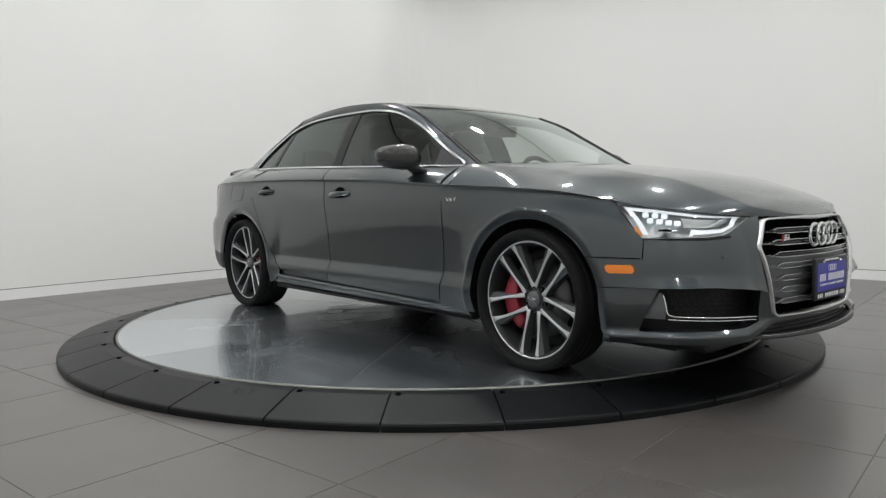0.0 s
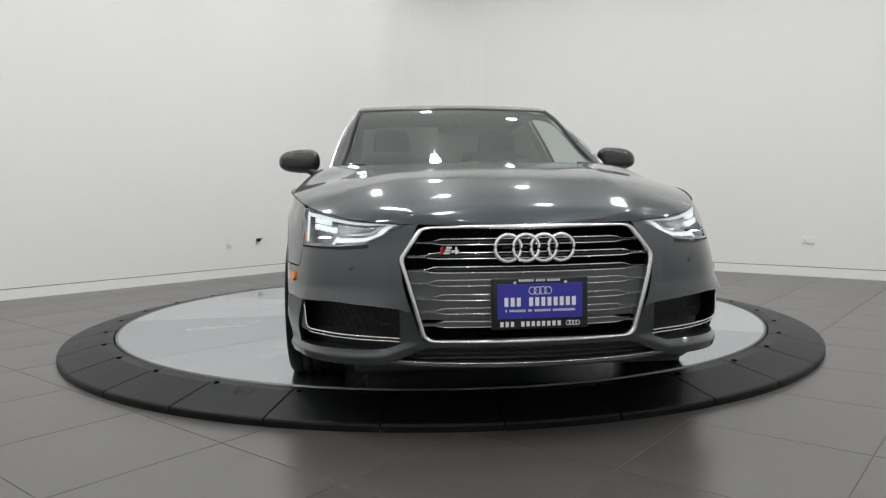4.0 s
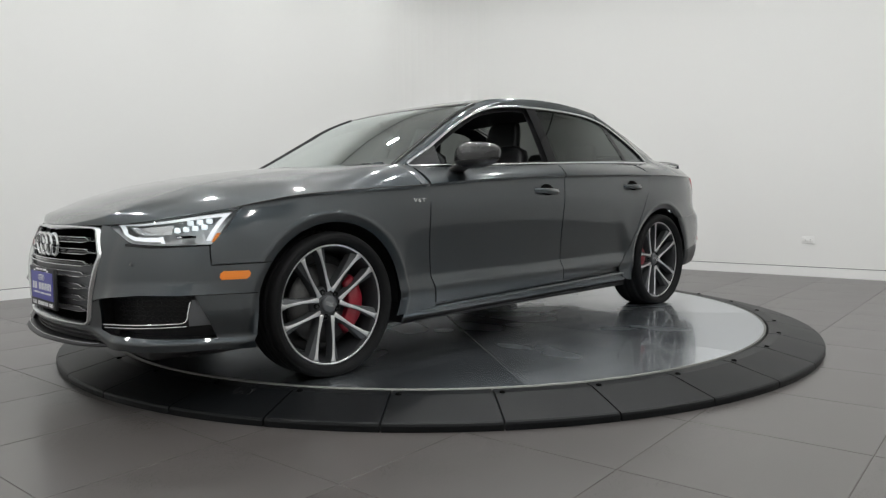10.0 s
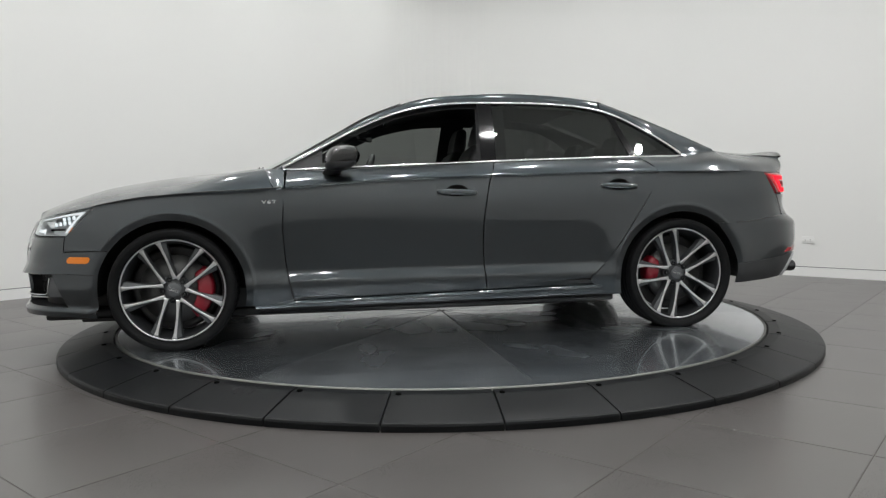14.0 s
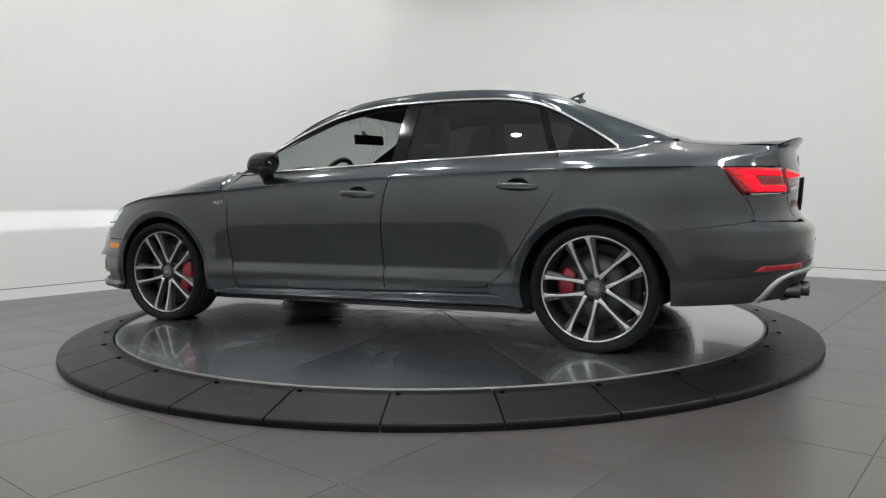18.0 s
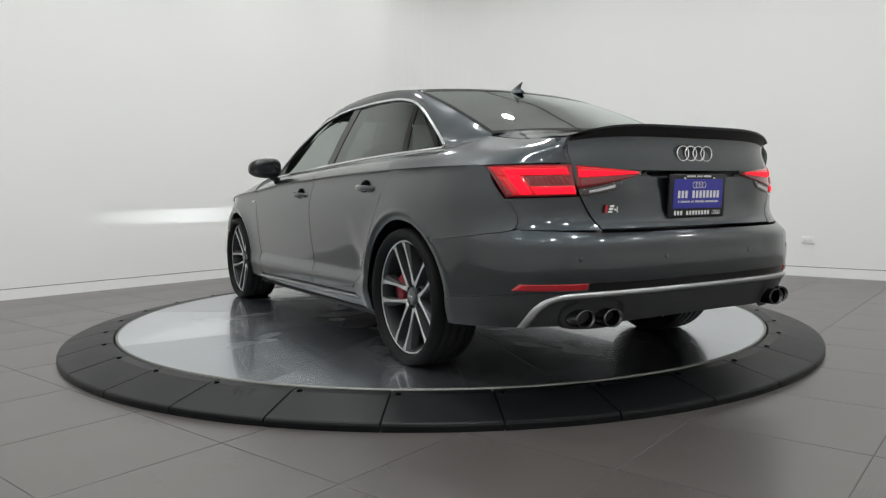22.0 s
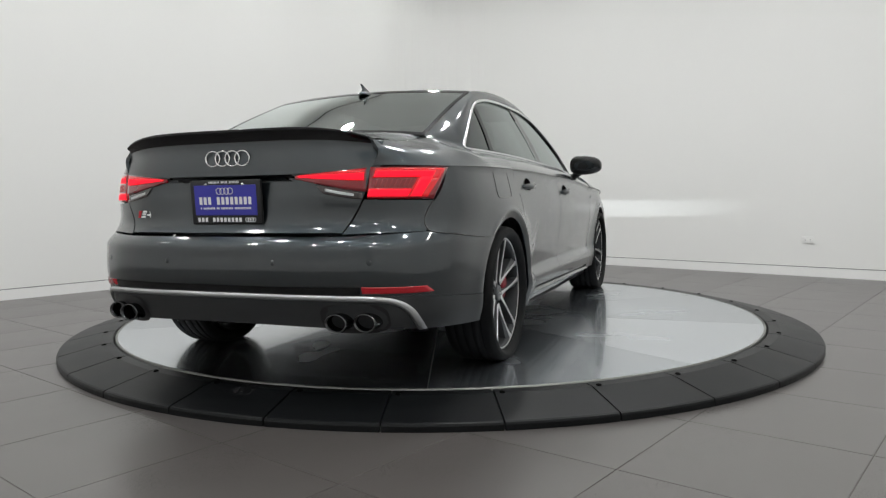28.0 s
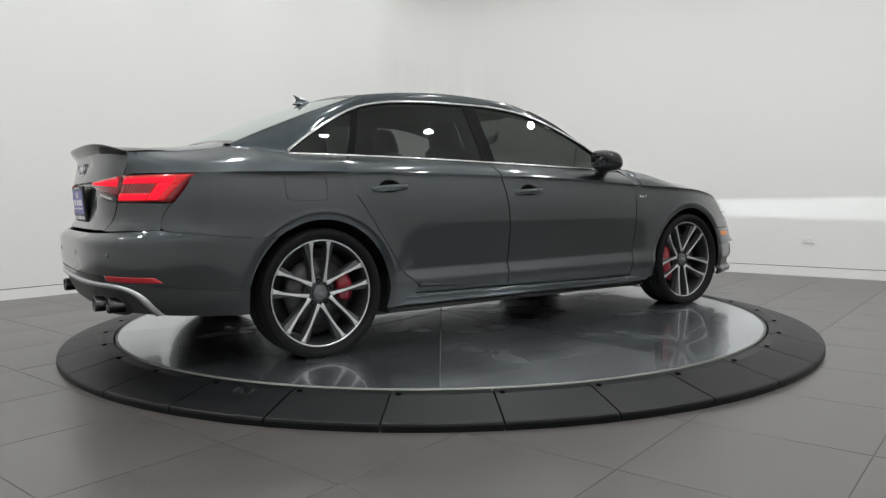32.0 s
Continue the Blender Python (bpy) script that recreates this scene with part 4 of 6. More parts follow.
def make_wheel(turn):
    """An alloy wheel facing +y with its tyre; hub at the origin."""
    bm = bmesh.new()
    lathe(bm, [(0.2575, 0.085), (0.251, 0.078), (0.247, 0.060), (0.238, 0.02), (0.232, -0.05), (0.240, -0.11), (0.256, -0.115)], 72, "y")
    wheel = part("wheel", bm, BARREL, car, "ten-spoke alloy wheel, machined faces over dark grey")
    bm = bmesh.new()
    lathe(bm, [(0.2555, 0.0795), (0.2575, 0.0850), (0.2630, 0.0880), (0.2660, 0.0860), (0.2670, 0.078)], 96, "y")
    part("rim_lip", bm, ALLOY, wheel)
    bm = bmesh.new()
    prof = [(0.2655, 0.080), (0.2685, 0.092), (0.275, 0.108), (0.288, 0.1185), (0.299, 0.1200), (0.302, 0.1180), (0.304, 0.1190), (0.312, 0.112), (0.3175, 0.100), (0.3210, 0.088)]
    for g in (0.062, 0.022, -0.022, -0.062):
        prof += [(0.3225, g + 0.006), (0.3225, g + 0.0045), (0.3155, g + 0.004), (0.3155, g - 0.004), (0.3225, g - 0.0045)]
    prof += [(0.3210, -0.088), (0.3175, -0.100), (0.311, -0.112), (0.285, -0.1195), (0.270, -0.105), (0.262, -0.095)]
    lathe(bm, prof, 120, "y")
    for v in bm.verts:                    # the tread's blocks, and the flat where it bears
        r = math.hypot(v.co.x, v.co.z)
        if r > 0.3195:
            a = math.degrees(math.atan2(v.co.z, v.co.x))
            if int((a + 360 + v.co.y * 160) / 3.0) % 2:
                v.co.x *= 0.9925
                v.co.z *= 0.9925
    for v in bm.verts:
        v.co.z = max(v.co.z, -WHEEL_Z + 0.0006)
    part("tyre", bm, TYRE, wheel, "black low-profile tyre")
    polar = lambda r, a: (r * math.cos(radians(a)), r * math.sin(radians(a)))
    for k in range(5):
        a0 = turn + 72 * k
        for sgn in (-1, 1):
            # centre line of the bright face, from the root of the V to the rim
            line = curve([polar(0.058, a0 + sgn * 5), polar(0.090, a0 + sgn * 14.5), polar(0.150, a0 + sgn * 20.5), polar(0.205, a0 + sgn * 23.6), polar(0.257, a0 + sgn * 25.6)])
            bm, bf = bmesh.new(), bmesh.new()
            rows, flank = [], []
            n = 16
            for i in range(n + 1):
                t = i / n
                p = line(t)
                d = line(min(1, t + 0.02)) - line(max(0, t - 0.02))
                d.normalize()
                nn = Vector((-d.y, d.x, 0)) * -sgn        # towards the middle of the V
                w = 0.0054 + 0.0012 * (2 * t - 1) ** 2 + 0.0018 * t ** 3 + 0.007 * t ** 14 + 0.005 * (1 - t) ** 4
                y = 0.058 + 0.027 * t ** 1.2
                rows.append([bm.verts.new((p.x + nn.x * o, yy, p.y + nn.y * o)) for o, yy in ((-w, y - 0.007), (-w, y - 0.0015), (-w * 0.8, y), (w * 0.8, y), (w, y - 0.0015), (w, y - 0.007))])
                wide = 0.010 + 0.028 * max(0.0, (t - 0.30) / 0.70) ** 1.5
                flank.append([bf.verts.new((p.x + nn.x * o, yy, p.y + nn.y * o)) for o, yy in ((-w - 0.002, y - 0.048), (-w - 0.0012, y - 0.003), (w, y - 0.0025), (wide, y - 0.005 - 0.010 * t), (wide + 0.003, y - 0.050))])
            for bmx, rr in ((bm, rows), (bf, flank)):
                for A, B in zip(rr, rr[1:]):
                    for j in range(len(A) - 1):
                        bmx.faces.new((A[j], A[j + 1], B[j + 1], B[j]))
                bmx.faces.new(rr[0])
                bmx.faces.new(list(reversed(rr[-1])))
                bmesh.ops.recalc_face_normals(bmx, faces=bmx.faces)
            sp = part("spoke", bm, ALLOY, wheel)
            part("spoke_flank", bf, GREYALLOY, sp, smooth=False)
    bm = bmesh.new()
    lathe(bm, [(0.0, 0.046), (0.030, 0.046), (0.058, 0.044), (0.074, 0.036), (0.080, 0.015), (0.080, -0.02)], 40, "y")
    part("hub", bm, GREYALLOY, wheel)
    bm = bmesh.new()
    lathe(bm, [(0.0, 0.0655), (0.032, 0.0640), (0.0360, 0.062), (0.0375, 0.058), (0.0375, 0.045)], 40, "y")
    cap = part("centre_cap", bm, SLAT, wheel, "grey centre cap")
    bm = bmesh.new()
    for i in range(4):
        c = Vector((-0.0165 + 0.011 * i, 0.0662, 0))
        tube(bm, [c + Vector((0.0078 * math.cos(a), 0, 0.0078 * math.sin(a))) for a in np.linspace(0, 2 * math.pi, 16, endpoint=False)], 0.0010, 5, True)
    part("cap_emblem", bm, CHROME, cap, matrix=Euler((0, radians(-20), 0)).to_matrix().to_4x4())
    for k in range(5):
        a = radians(turn + 36 + 72 * k)
        bm = bmesh.new()
        lathe(bm, [(0.0, 0.042), (0.007, 0.042), (0.0078, 0.050), (0.0115, 0.0505), (0.0125, 0.048), (0.0125, 0.030)], 12, "y")
        part("wheel_bolt", bm, GLOSS, wheel, matrix=Matrix.Translation((0.058 * math.cos(a), 0, 0.058 * math.sin(a))))
    return wheel


def put_wheel(x, sg, turn, caliper_dir, disc_r):
    w = make_wheel(turn)
    w.matrix_basis = pose(x, sg * 0.786, WHEEL_Z, 0, 0, 0 if sg > 0 else 180)
    bm = bmesh.new()
    lathe(bm, [(0.075, 0.012), (disc_r, 0.012), (disc_r, -0.014), (0.075, -0.014)], 64, "y")
    lathe(bm, [(0.0, 0.030), (0.072, 0.028), (0.078, 0.012)], 40, "y")
    part("brake_disc", bm, BRAKE, car, "bare iron brake disc", matrix=pose(x, sg * 0.786, WHEEL_Z, 0, 0, 0 if sg > 0 else 180))
    # black backing, added to close off the light seen through the wheel
    bm = bmesh.new()
    lathe(bm, [(0.06, -0.030), (0.205, -0.034), (0.222, -0.028), (0.224, -0.040), (0.06, -0.044)], 48, "y")
    part("wheel_backing", bm, BLACK, car, "added black backing behind the brake disc", matrix=pose(x, sg * 0.786, WHEEL_Z, 0, 0, 0 if sg > 0 else 180))
    bm = bmesh.new()
    c0, span = (180 if caliper_dir < 0 else 0), (46 if disc_r > 0.17 else 27)
    rows = []
    for i in range(19):
        a = radians(c0 + 8 + (-span + 2 * span * i / 18))
        u = abs(i - 9) / 9
        ro, ri = disc_r + 0.020 - 0.010 * u ** 3, disc_r - 0.062 + 0.012 * u ** 2
        face = 0.046 - 0.012 * u ** 3 + (0.004 if 6 <= i <= 12 else 0)
        rows.append([bm.verts.new((r * math.cos(a), yy, r * math.sin(a))) for r, yy in ((ri, 0.013), (ri, face - 0.008), (ri + 0.008, face), (ro - 0.012, face), (ro, face - 0.012), (ro, -0.04))])
    for A, B in zip(rows, rows[1:]):
        for j in range(5):
            bm.faces.new((A[j], B[j], B[j + 1], A[j + 1]))
    bm.faces.new(rows[0])
    bm.faces.new(list(reversed(rows[-1])))
    bmesh.ops.recalc_face_normals(bm, faces=bm.faces)
    flip = Matrix.Identity(4) if sg > 0 else Matrix.Diagonal((1, -1, 1, 1))
    part("brake_caliper", bm, CALIPER, car, "glossy red brake caliper", matrix=pose(x, sg * 0.786, WHEEL_Z) @ flip)
    # liner of the wheel housing
    bm = bmesh.new()
    lathe(bm, [(0.394, 0.064), (0.40, 0.05), (0.40, -0.20), (0.0, -0.21)], 40, "y", -4, 184)
    part("wheel_housing", bm, BLACK, car, matrix=pose(x, sg * 0.786, HUB_Z) @ flip)


put_wheel(AXLE, 1, 29, -1, 0.178)
put_wheel(-AXLE, 1, 37, 1, 0.168)
put_wheel(AXLE - 0.012, -1, 20, -1, 0.178)
put_wheel(-AXLE, -1, 53, 1, 0.168)


# ---- front: grille, lamps, intakes ----
def q_front(y, z):
    return math.asin(min(0.99999, y / half_w(z)) ** (nose_n(z) / 2)) / (math.pi / 2)


def on_nose(y, z, off=0.0, sg=1):
    p = front_y(abs(y), z)
    return Vector((p.x + off, y * sg if sg > 0 else -y, z))


HEX = [(0.0, 0.677), (0.20, 0.677), (0.36, 0.673), (0.388, 0.664), (0.456, 0.566), (0.452, 0.545), (0.382, 0.290), (0.360, 0.275), (0.20, 0.271), (0.0, 0.270)]
grille_half = spl([(0.262, 0.345), (0.285, 0.380), (0.42, 0.418), (0.55, 0.450), (0.572, 0.450), (0.60, 0.433), (0.66, 0.397), (0.69, 0.385)])

bm = bmesh.new()


def lattice(s, t):
    z = 0.262 + 0.428 * s
    y = grille_half(z) * (2 * t - 1)
    return on_nose(y, z, -0.050)


grid(bm, lattice, 10, 20)
grille = part("grille", bm, MATTE, car, "dark hexagonal grille with bright-edged slats")
# centre panel behind the lower slats
bm = bmesh.new()
grid(bm, lambda s, t: on_nose((grille_half(0.35 + 0.17 * s) - 0.015) * (2 * t - 1), 0.35 + 0.17 * s, -0.026), 6, 20)
part("grille_panel", bm, SLAT, grille, "grey backing of the lower slats")
# frame
bm = bmesh.new()
loop = [(y, z) for y, z in HEX] + [(-y, z) for y, z in reversed(HEX[1:-1])]
c = curve(loop + [loop[0]], False)
pts = [c(i / 160) for i in range(160)]
rows = []
for i, p in enumerate(pts):
    q = pts[(i + 1) % 160]
    cx = Vector((0, 0.475 - 0.0, 0))
    inn = Vector((-p.x, 0.475 - p.y, 0)).normalized()
    prof = [(0.0, -0.016), (-0.001, 0.006), (0.004, 0.010), (0.012, 0.008), (0.018, -0.004), (0.020, -0.030)]
    rows.append([bm.verts.new(on_nose(p.x + inn.x * a, p.y + inn.y * a, b)) for a, b in prof])
for i in range(160):
    A, B = rows[i], rows[(i + 1) % 160]
    for j in range(5):
        bm.faces.new((A[j], B[j], B[j + 1], A[j + 1]))
bmesh.ops.recalc_face_normals(bm, faces=bm.faces)
part("grille_frame", bm, FRAME, grille, "satin chrome grille frame")
# slats: grey blades with bright upper and lower edges
for k, z in enumerate((0.621, 0.574, 0.526, 0.481, 0.431, 0.384, 0.337)):
    hw = grille_half(z) - 0.022
    bm, bc = bmesh.new(), bmesh.new()

    def blade(bmx, z0, z1, off, back, zz=z, w=hw):
        def fn(s, t):
            y = w * (2 * s - 1)
            kink = 0.010 * max(0.0, min(1.0, (abs(y) - (w - 0.085)) / 0.025))
            prof = [(back, z0), (off, z0), (off + 0.002, (z0 + z1) / 2), (off, z1), (back, z1)]
            v = t * 4
            i = min(int(v), 3)
            a, b = (prof[i][j] + (prof[i + 1][j] - prof[i][j]) * (v - i) for j in (0, 1))
            ze = zz + b * (1 - 0.75 * kink / 0.010) - 0.25 * kink
            return on_nose(y, ze, a + kink * 0.4)
        grid(bmx, fn, 44, 4)
    blade(bm, -0.010, 0.009, -0.014, -0.045)
    blade(bc, 0.0080, 0.0112, -0.006, -0.02)
    blade(bc, -0.0125, -0.0092, -0.006, -0.02)
    for b_ in (bm, bc):
        bmesh.ops.recalc_face_normals(b_, faces=b_.faces)
    sl = part("grille_slat", bm, SLAT if k > 2 else GLOSS, grille)
    part("slat_edge", bc, CHROME, sl, "bright slat edges")

# four overlapping rings
for i in range(4):
    bm = bmesh.new()
    cy = -0.085 + 0.062 * i
    pts = [on_nose(cy + 0.0455 * math.cos(a), 0.598 + 0.0455 * math.sin(a), 0.0) for a in np.linspace(0, 2 * math.pi, 40, endpoint=False)]
    xm = max(p.x for p in pts) - 0.004
    for p in pts:
        p.x = xm
    tube(bm, pts, 0.0064, 10, True)
    part("emblem_ring", bm, CHROME, grille, "polished chrome ring")
bm = bmesh.new()
box(bm, -0.012, 0.002, -0.10, 0.10, -0.004, 0.004, 0.001)
part("emblem_mount", bm, GLOSS, grille, matrix=Matrix.Translation((nose_x(0.598) - 0.018, 0, 0.598)))


def sport_badge(parent, m):
    """Small badge: a red slanted bar and two bright marks."""
    bm = bmesh.new()
    vs = [bm.verts.new((0, y, z)) for y, z in ((0.0, -0.5), (0.38, -0.5), (0.62, 0.5), (0.18, 0.5))]
    bm.faces.new(vs)
    r = bmesh.ops.extrude_face_region(bm, geom=bm.faces[:])
    bmesh.ops.translate(bm, vec=(0.12, 0, 0), verts=[v for v in r["geom"] if isinstance(v, bmesh.types.BMVert)])
    bmesh.ops.recalc_face_normals(bm, faces=bm.faces)
    b = part("model_badge", bm, RED, parent, "small red and chrome badge", smooth=False, matrix=m)
    bm = bmesh.new()
    for y0, z0, z1, w in ((0.55, -0.48, -0.22, 0.75), (0.72, -0.12, 0.14, 0.75), (0.88, 0.24, 0.50, 0.75), (1.60, -0.20, 0.02, 0.95), (2.10, -0.48, 0.46, 0.24)):
        box(bm, 0, 0.12, y0, y0 + w, z0, z1)
    part("badge_marks", bm, CHROME, b, smooth=False)
    return b


sport_badge(grille, Matrix.Translation((nose_x(0.595) - 0.030, -0.318, 0.592)) @ Matrix.Diagonal((0.026, 0.026, 0.026, 1)))


# ---- plates ----
bm = bmesh.new()
box(bm, 0, 0.001, -0.5, 0.5, -0.5, 0.5)
LETTER = bpy.data.meshes.new("letter_bar")
bm.to_mesh(LETTER)
bm.free()
LETTER.materials.append(WHITE)


def dealer_plate(m, name):
    """Plate with a dark frame and a blue field; its lettering is drawn as plain bars."""
    bm = bmesh.new()
    box(bm, 0, 0.014, -0.168, 0.168, -0.088, 0.088, 0.005)
    pl = part("plate_frame", bm, BLACK, car, "black plate frame with white lettering bars", matrix=m)
    bm = bmesh.new()
    box(bm, 0.008, 0.0155, -0.148, 0.148, -0.052, 0.068, 0.002)
    part("plate_field", bm, PLATE_BLUE, pl, "blue plate with white lettering bars", smooth=False)

    def bars(y0, y1, zc, h, n, fill=0.66, gaps=(), x=0.0155):
        w = (y1 - y0) / n
        for i in range(n):
            if i not in gaps:
                o = new("letter_bar", LETTER)
                o.parent = pl
                o.matrix_basis = Matrix.Translation((x, y0 + w * (i + 0.5), zc)) @ Matrix.Diagonal((1, w * fill, h, 1))
    bars(-0.128, 0.128, 0.006, 0.030, 12, 0.62, (3,))
    bars(-0.122, 0.122, -0.024, 0.008, 34, 0.55, (1, 10, 13, 22))
    bars(-0.142, 0.075, -0.070, 0.017, 12, 0.62, (3,), 0.014)
    bars(-0.075, 0.070, 0.079, 0.008, 22, 0.55, (8, 14), 0.014)
    for x, y0, st, r, z in ((0.0162, -0.027, 0.018, 0.0125, 0.044), (0.0147, 0.098, 0.011, 0.0075, -0.070)):
        for i in range(4):
            bm = bmesh.new()
            tube(bm, [(x, y0 + st * i + r * math.cos(a), z + r * math.sin(a)) for a in np.linspace(0, 2 * math.pi, 24, endpoint=False)], 0.0012, 5, True)
            part("printed_ring", bm, WHITE, pl)
    for sy in (-0.088, 0.088):
        bm = bmesh.new()
        lathe(bm, [(0.0, 0.004), (0.005, 0.0035), (0.006, 0.0)], 14)
        part("screw", bm, CHROME, pl, matrix=Matrix.Translation((0.0150, sy, 0.071)) @ Euler((0, math.pi / 2, 0)).to_matrix().to_4x4())
    return pl


dealer_plate(Matrix.Translation((nose_x(0.41) + 0.004, 0.018, 0.410)), "front")

# ---- head lamps ----
for sg in (1, -1):
    W = lambda q, z, off=0.0: mirrored(front, sg)(q, z) - Vector((off, 0.5 * sg * off, 0))
    q_out = lambda z: q_of_x(1.930 - 0.118 * (z - 0.602) / 0.135, z)
    bot = [(q_front(0.440, 0.676), 0.676), (q_front(0.50, 0.646), 0.646), (q_front(0.575, 0.613), 0.613), (q_front(0.615, 0.608), 0.608), (q_front(0.655, 0.604), 0.604), (q_front(0.74, 0.602), 0.602), (q_out(0.603), 0.603)]
    top = []
    for i in range(7):
        t = i / 6
        y = 0.445 + 0.36 * t
        z = 0.690
        for _ in range(6):
            z = crease_z(front_y(y, z).x) if t < 1 else 0.742
        top.append((q_front(y, z - 0.003), z - 0.003))
    top[-1] = (q_out(0.735), 0.740)
    cb, ct = curve(bot, False), curve(top, False)

    def at(s, t, off=0.0):
        q = cb(s).lerp(ct(s), t)
        return W(q.x, q.y, off)
    bm = bmesh.new()
    grid(bm, lambda s, t: at(s, t, 0.080), 24, 6)
    n = 24
    for edge in (0, 1):
        grid(bm, lambda s, t: at(s, edge, 0.080 * t + 0.002), n, 3)
        grid(bm, lambda s, t: at(edge, s, 0.080 * t + 0.002), 6, 3)
    lamp = part("headlamp", bm, LAMP_DARK, car, "lit headlamp with angular daylight strips")
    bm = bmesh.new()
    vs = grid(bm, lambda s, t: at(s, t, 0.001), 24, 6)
    lens_hole = {v for i in range(13, 20) for v in vs[i][0:4]}            # hole added in the lens, so it can't mirror the beam source
    bmesh.ops.delete(bm, geom=[f for f in bm.faces if all(v in lens_hole for v in f.verts)], context="FACES")
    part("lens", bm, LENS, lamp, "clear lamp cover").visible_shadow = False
    bm = bmesh.new()
    grid(bm, lambda s, t: at(0.035 + 0.91 * s, 0.84 + 0.11 * t - 0.03 * s, 0.014), 24, 2)
    grid(bm, lambda s, t: at(0.035 + 0.11 * s + 0.055 * t, 0.80 - 0.70 * s + 0.10 * t, 0.014), 8, 2)
    grid(bm, lambda s, t: at(0.145 + 0.40 * s, 0.10 + 0.02 * s + 0.17 * t, 0.014), 16, 2)
    grid(bm, lambda s, t: at(0.905 + 0.040 * t, 0.10 + 0.72 * s, 0.014), 8, 2)
    grid(bm, lambda s, t: at(0.50 + 0.035 * t + 0.055 * s, 0.05 + 0.26 * (1 - s), 0.013), 4, 2)
    part("daylight_strip", bm, DRL, lamp, "white glowing daylight strip")
    ang = Euler((0, math.pi / 2, 0.30 * sg)).to_matrix().to_4x4()
    for s0, t0 in ((0.60, 0.50), (0.67, 0.51), (0.74, 0.52), (0.81, 0.53), (0.67, 0.72), (0.74, 0.72), (0.81, 0.72)):
        c = at(s0, t0, 0.034)
        bm = bmesh.new()
        box(bm, -0.0095, 0.0095, -0.0125, 0.0125, -0.006, 0.008, 0.005)
        pr = part("projector", bm, BEAM, lamp, "glowing lamp lens", matrix=Matrix.Translation(c) @ ang)
        bm = bmesh.new()
        for x0, x1, y0, y1 in ((-0.0115, -0.0098, -0.0145, 0.0145), (0.0098, 0.0115, -0.0145, 0.0145)):
            box(bm, x0, x1, y0, y1, -0.010, 0.004, 0.0008)
        part("lens_frame", bm, CHROME, pr)
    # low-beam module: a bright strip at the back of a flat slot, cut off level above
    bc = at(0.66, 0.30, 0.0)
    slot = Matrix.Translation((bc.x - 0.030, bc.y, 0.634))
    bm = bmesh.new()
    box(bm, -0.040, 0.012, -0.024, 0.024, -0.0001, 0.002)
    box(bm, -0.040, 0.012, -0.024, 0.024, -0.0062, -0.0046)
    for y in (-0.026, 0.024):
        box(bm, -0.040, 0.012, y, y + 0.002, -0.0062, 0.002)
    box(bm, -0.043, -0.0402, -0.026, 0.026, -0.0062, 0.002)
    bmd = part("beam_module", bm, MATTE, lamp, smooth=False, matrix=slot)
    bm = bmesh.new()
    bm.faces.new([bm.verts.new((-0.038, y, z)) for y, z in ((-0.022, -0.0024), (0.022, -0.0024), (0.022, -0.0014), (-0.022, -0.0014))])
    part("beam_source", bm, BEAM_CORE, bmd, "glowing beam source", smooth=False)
    bm = bmesh.new()
    grid(bm, lambda s, t: at(0.10 + 0.45 * s, 0.36 + 0.36 * t, 0.045 - 0.018 * t), 10, 3)
    part("reflector", bm, CHROME, lamp)
    bm = bmesh.new()
    grid(bm, lambda s, t: at(0.957 + 0.030 * t, 0.06 + 0.26 * s, 0.012), 4, 1)
    part("turn_lamp", bm, AMBER, lamp, "amber corner reflector")
    # black strip painted for the shaded gap under the lamp's inner half
    bm = bmesh.new()
    grid(bm, lambda s, t: W(*(curve([(q_front(0.56, 0.6105), 0.6105), (q_front(0.66, 0.5995), 0.5995), (q_front(0.79, 0.5965), 0.5965)], False)(s) + Vector((0, -0.010 * t * (1 - s), 0))).xy, -0.0015), 14, 2)
    part("lamp_gap_strip", bm, GLOSS, lamp)

    # side intake: dark tray, mesh and bright blade
    tray_lo = curve([(q_front(y, z), z) for y, z in ((0.435, 0.262), (0.51, 0.243), (0.72, 0.237), (0.828, 0.230))], False)
    tray_hi = curve([(q_front(y, z), z) for y, z in ((0.435, 0.392), (0.55, 0.410), (0.68, 0.422), (0.818, 0.417))], False)

    def tray(s, t, off):
        q = tray_lo(s).lerp(tray_hi(s), t)
        return W(q.x, q.y, off)
    bm = bmesh.new()
    grid(bm, lambda s, t: tray(s, t, 0.075), 18, 6)
    for e in (0, 1):
        grid(bm, lambda s, t: tray(s, e, 0.075 * t + 0.004), 18, 2)
        grid(bm, lambda s, t: tray(e, s, 0.075 * t + 0.004), 6, 2)
    it = part("side_intake", bm, BLACK, car, "black side air intake with honeycomb mesh")
    bm = bmesh.new()
    for r in range(5):
        for k in range(13):
            s0 = 0.10 + 0.062 * k + (0.031 if r % 2 else 0)
            t0 = 0.40 + 0.115 * r
            pts = [tray(s0 + 0.024 * math.cos(a), t0 + 0.055 * math.sin(a), 0.066) for a in np.linspace(0, 2 * math.pi, 6, endpoint=False)]
            tube(bm, pts, 0.0016, 4, True)
    part("honeycomb", bm, BLACK, it)["kind"] = "stuff"
    bm = bmesh.new()
    for dz, off in ((0.0, 0.0), (-0.013, 0.004)):
        run = [(0.458, 0.287 + dz), (0.586, 0.293 + dz), (0.785, 0.302 + dz)] + ([(0.793, 0.318), (0.799, 0.390)] if dz == 0 else [])
        cc = curve(run, False)
        tube(bm, [W(q_front(cc(i / 30).x, cc(i / 30).y), cc(i / 30).y, 0.002 + off) for i in range(31)], 0.0034, 6)
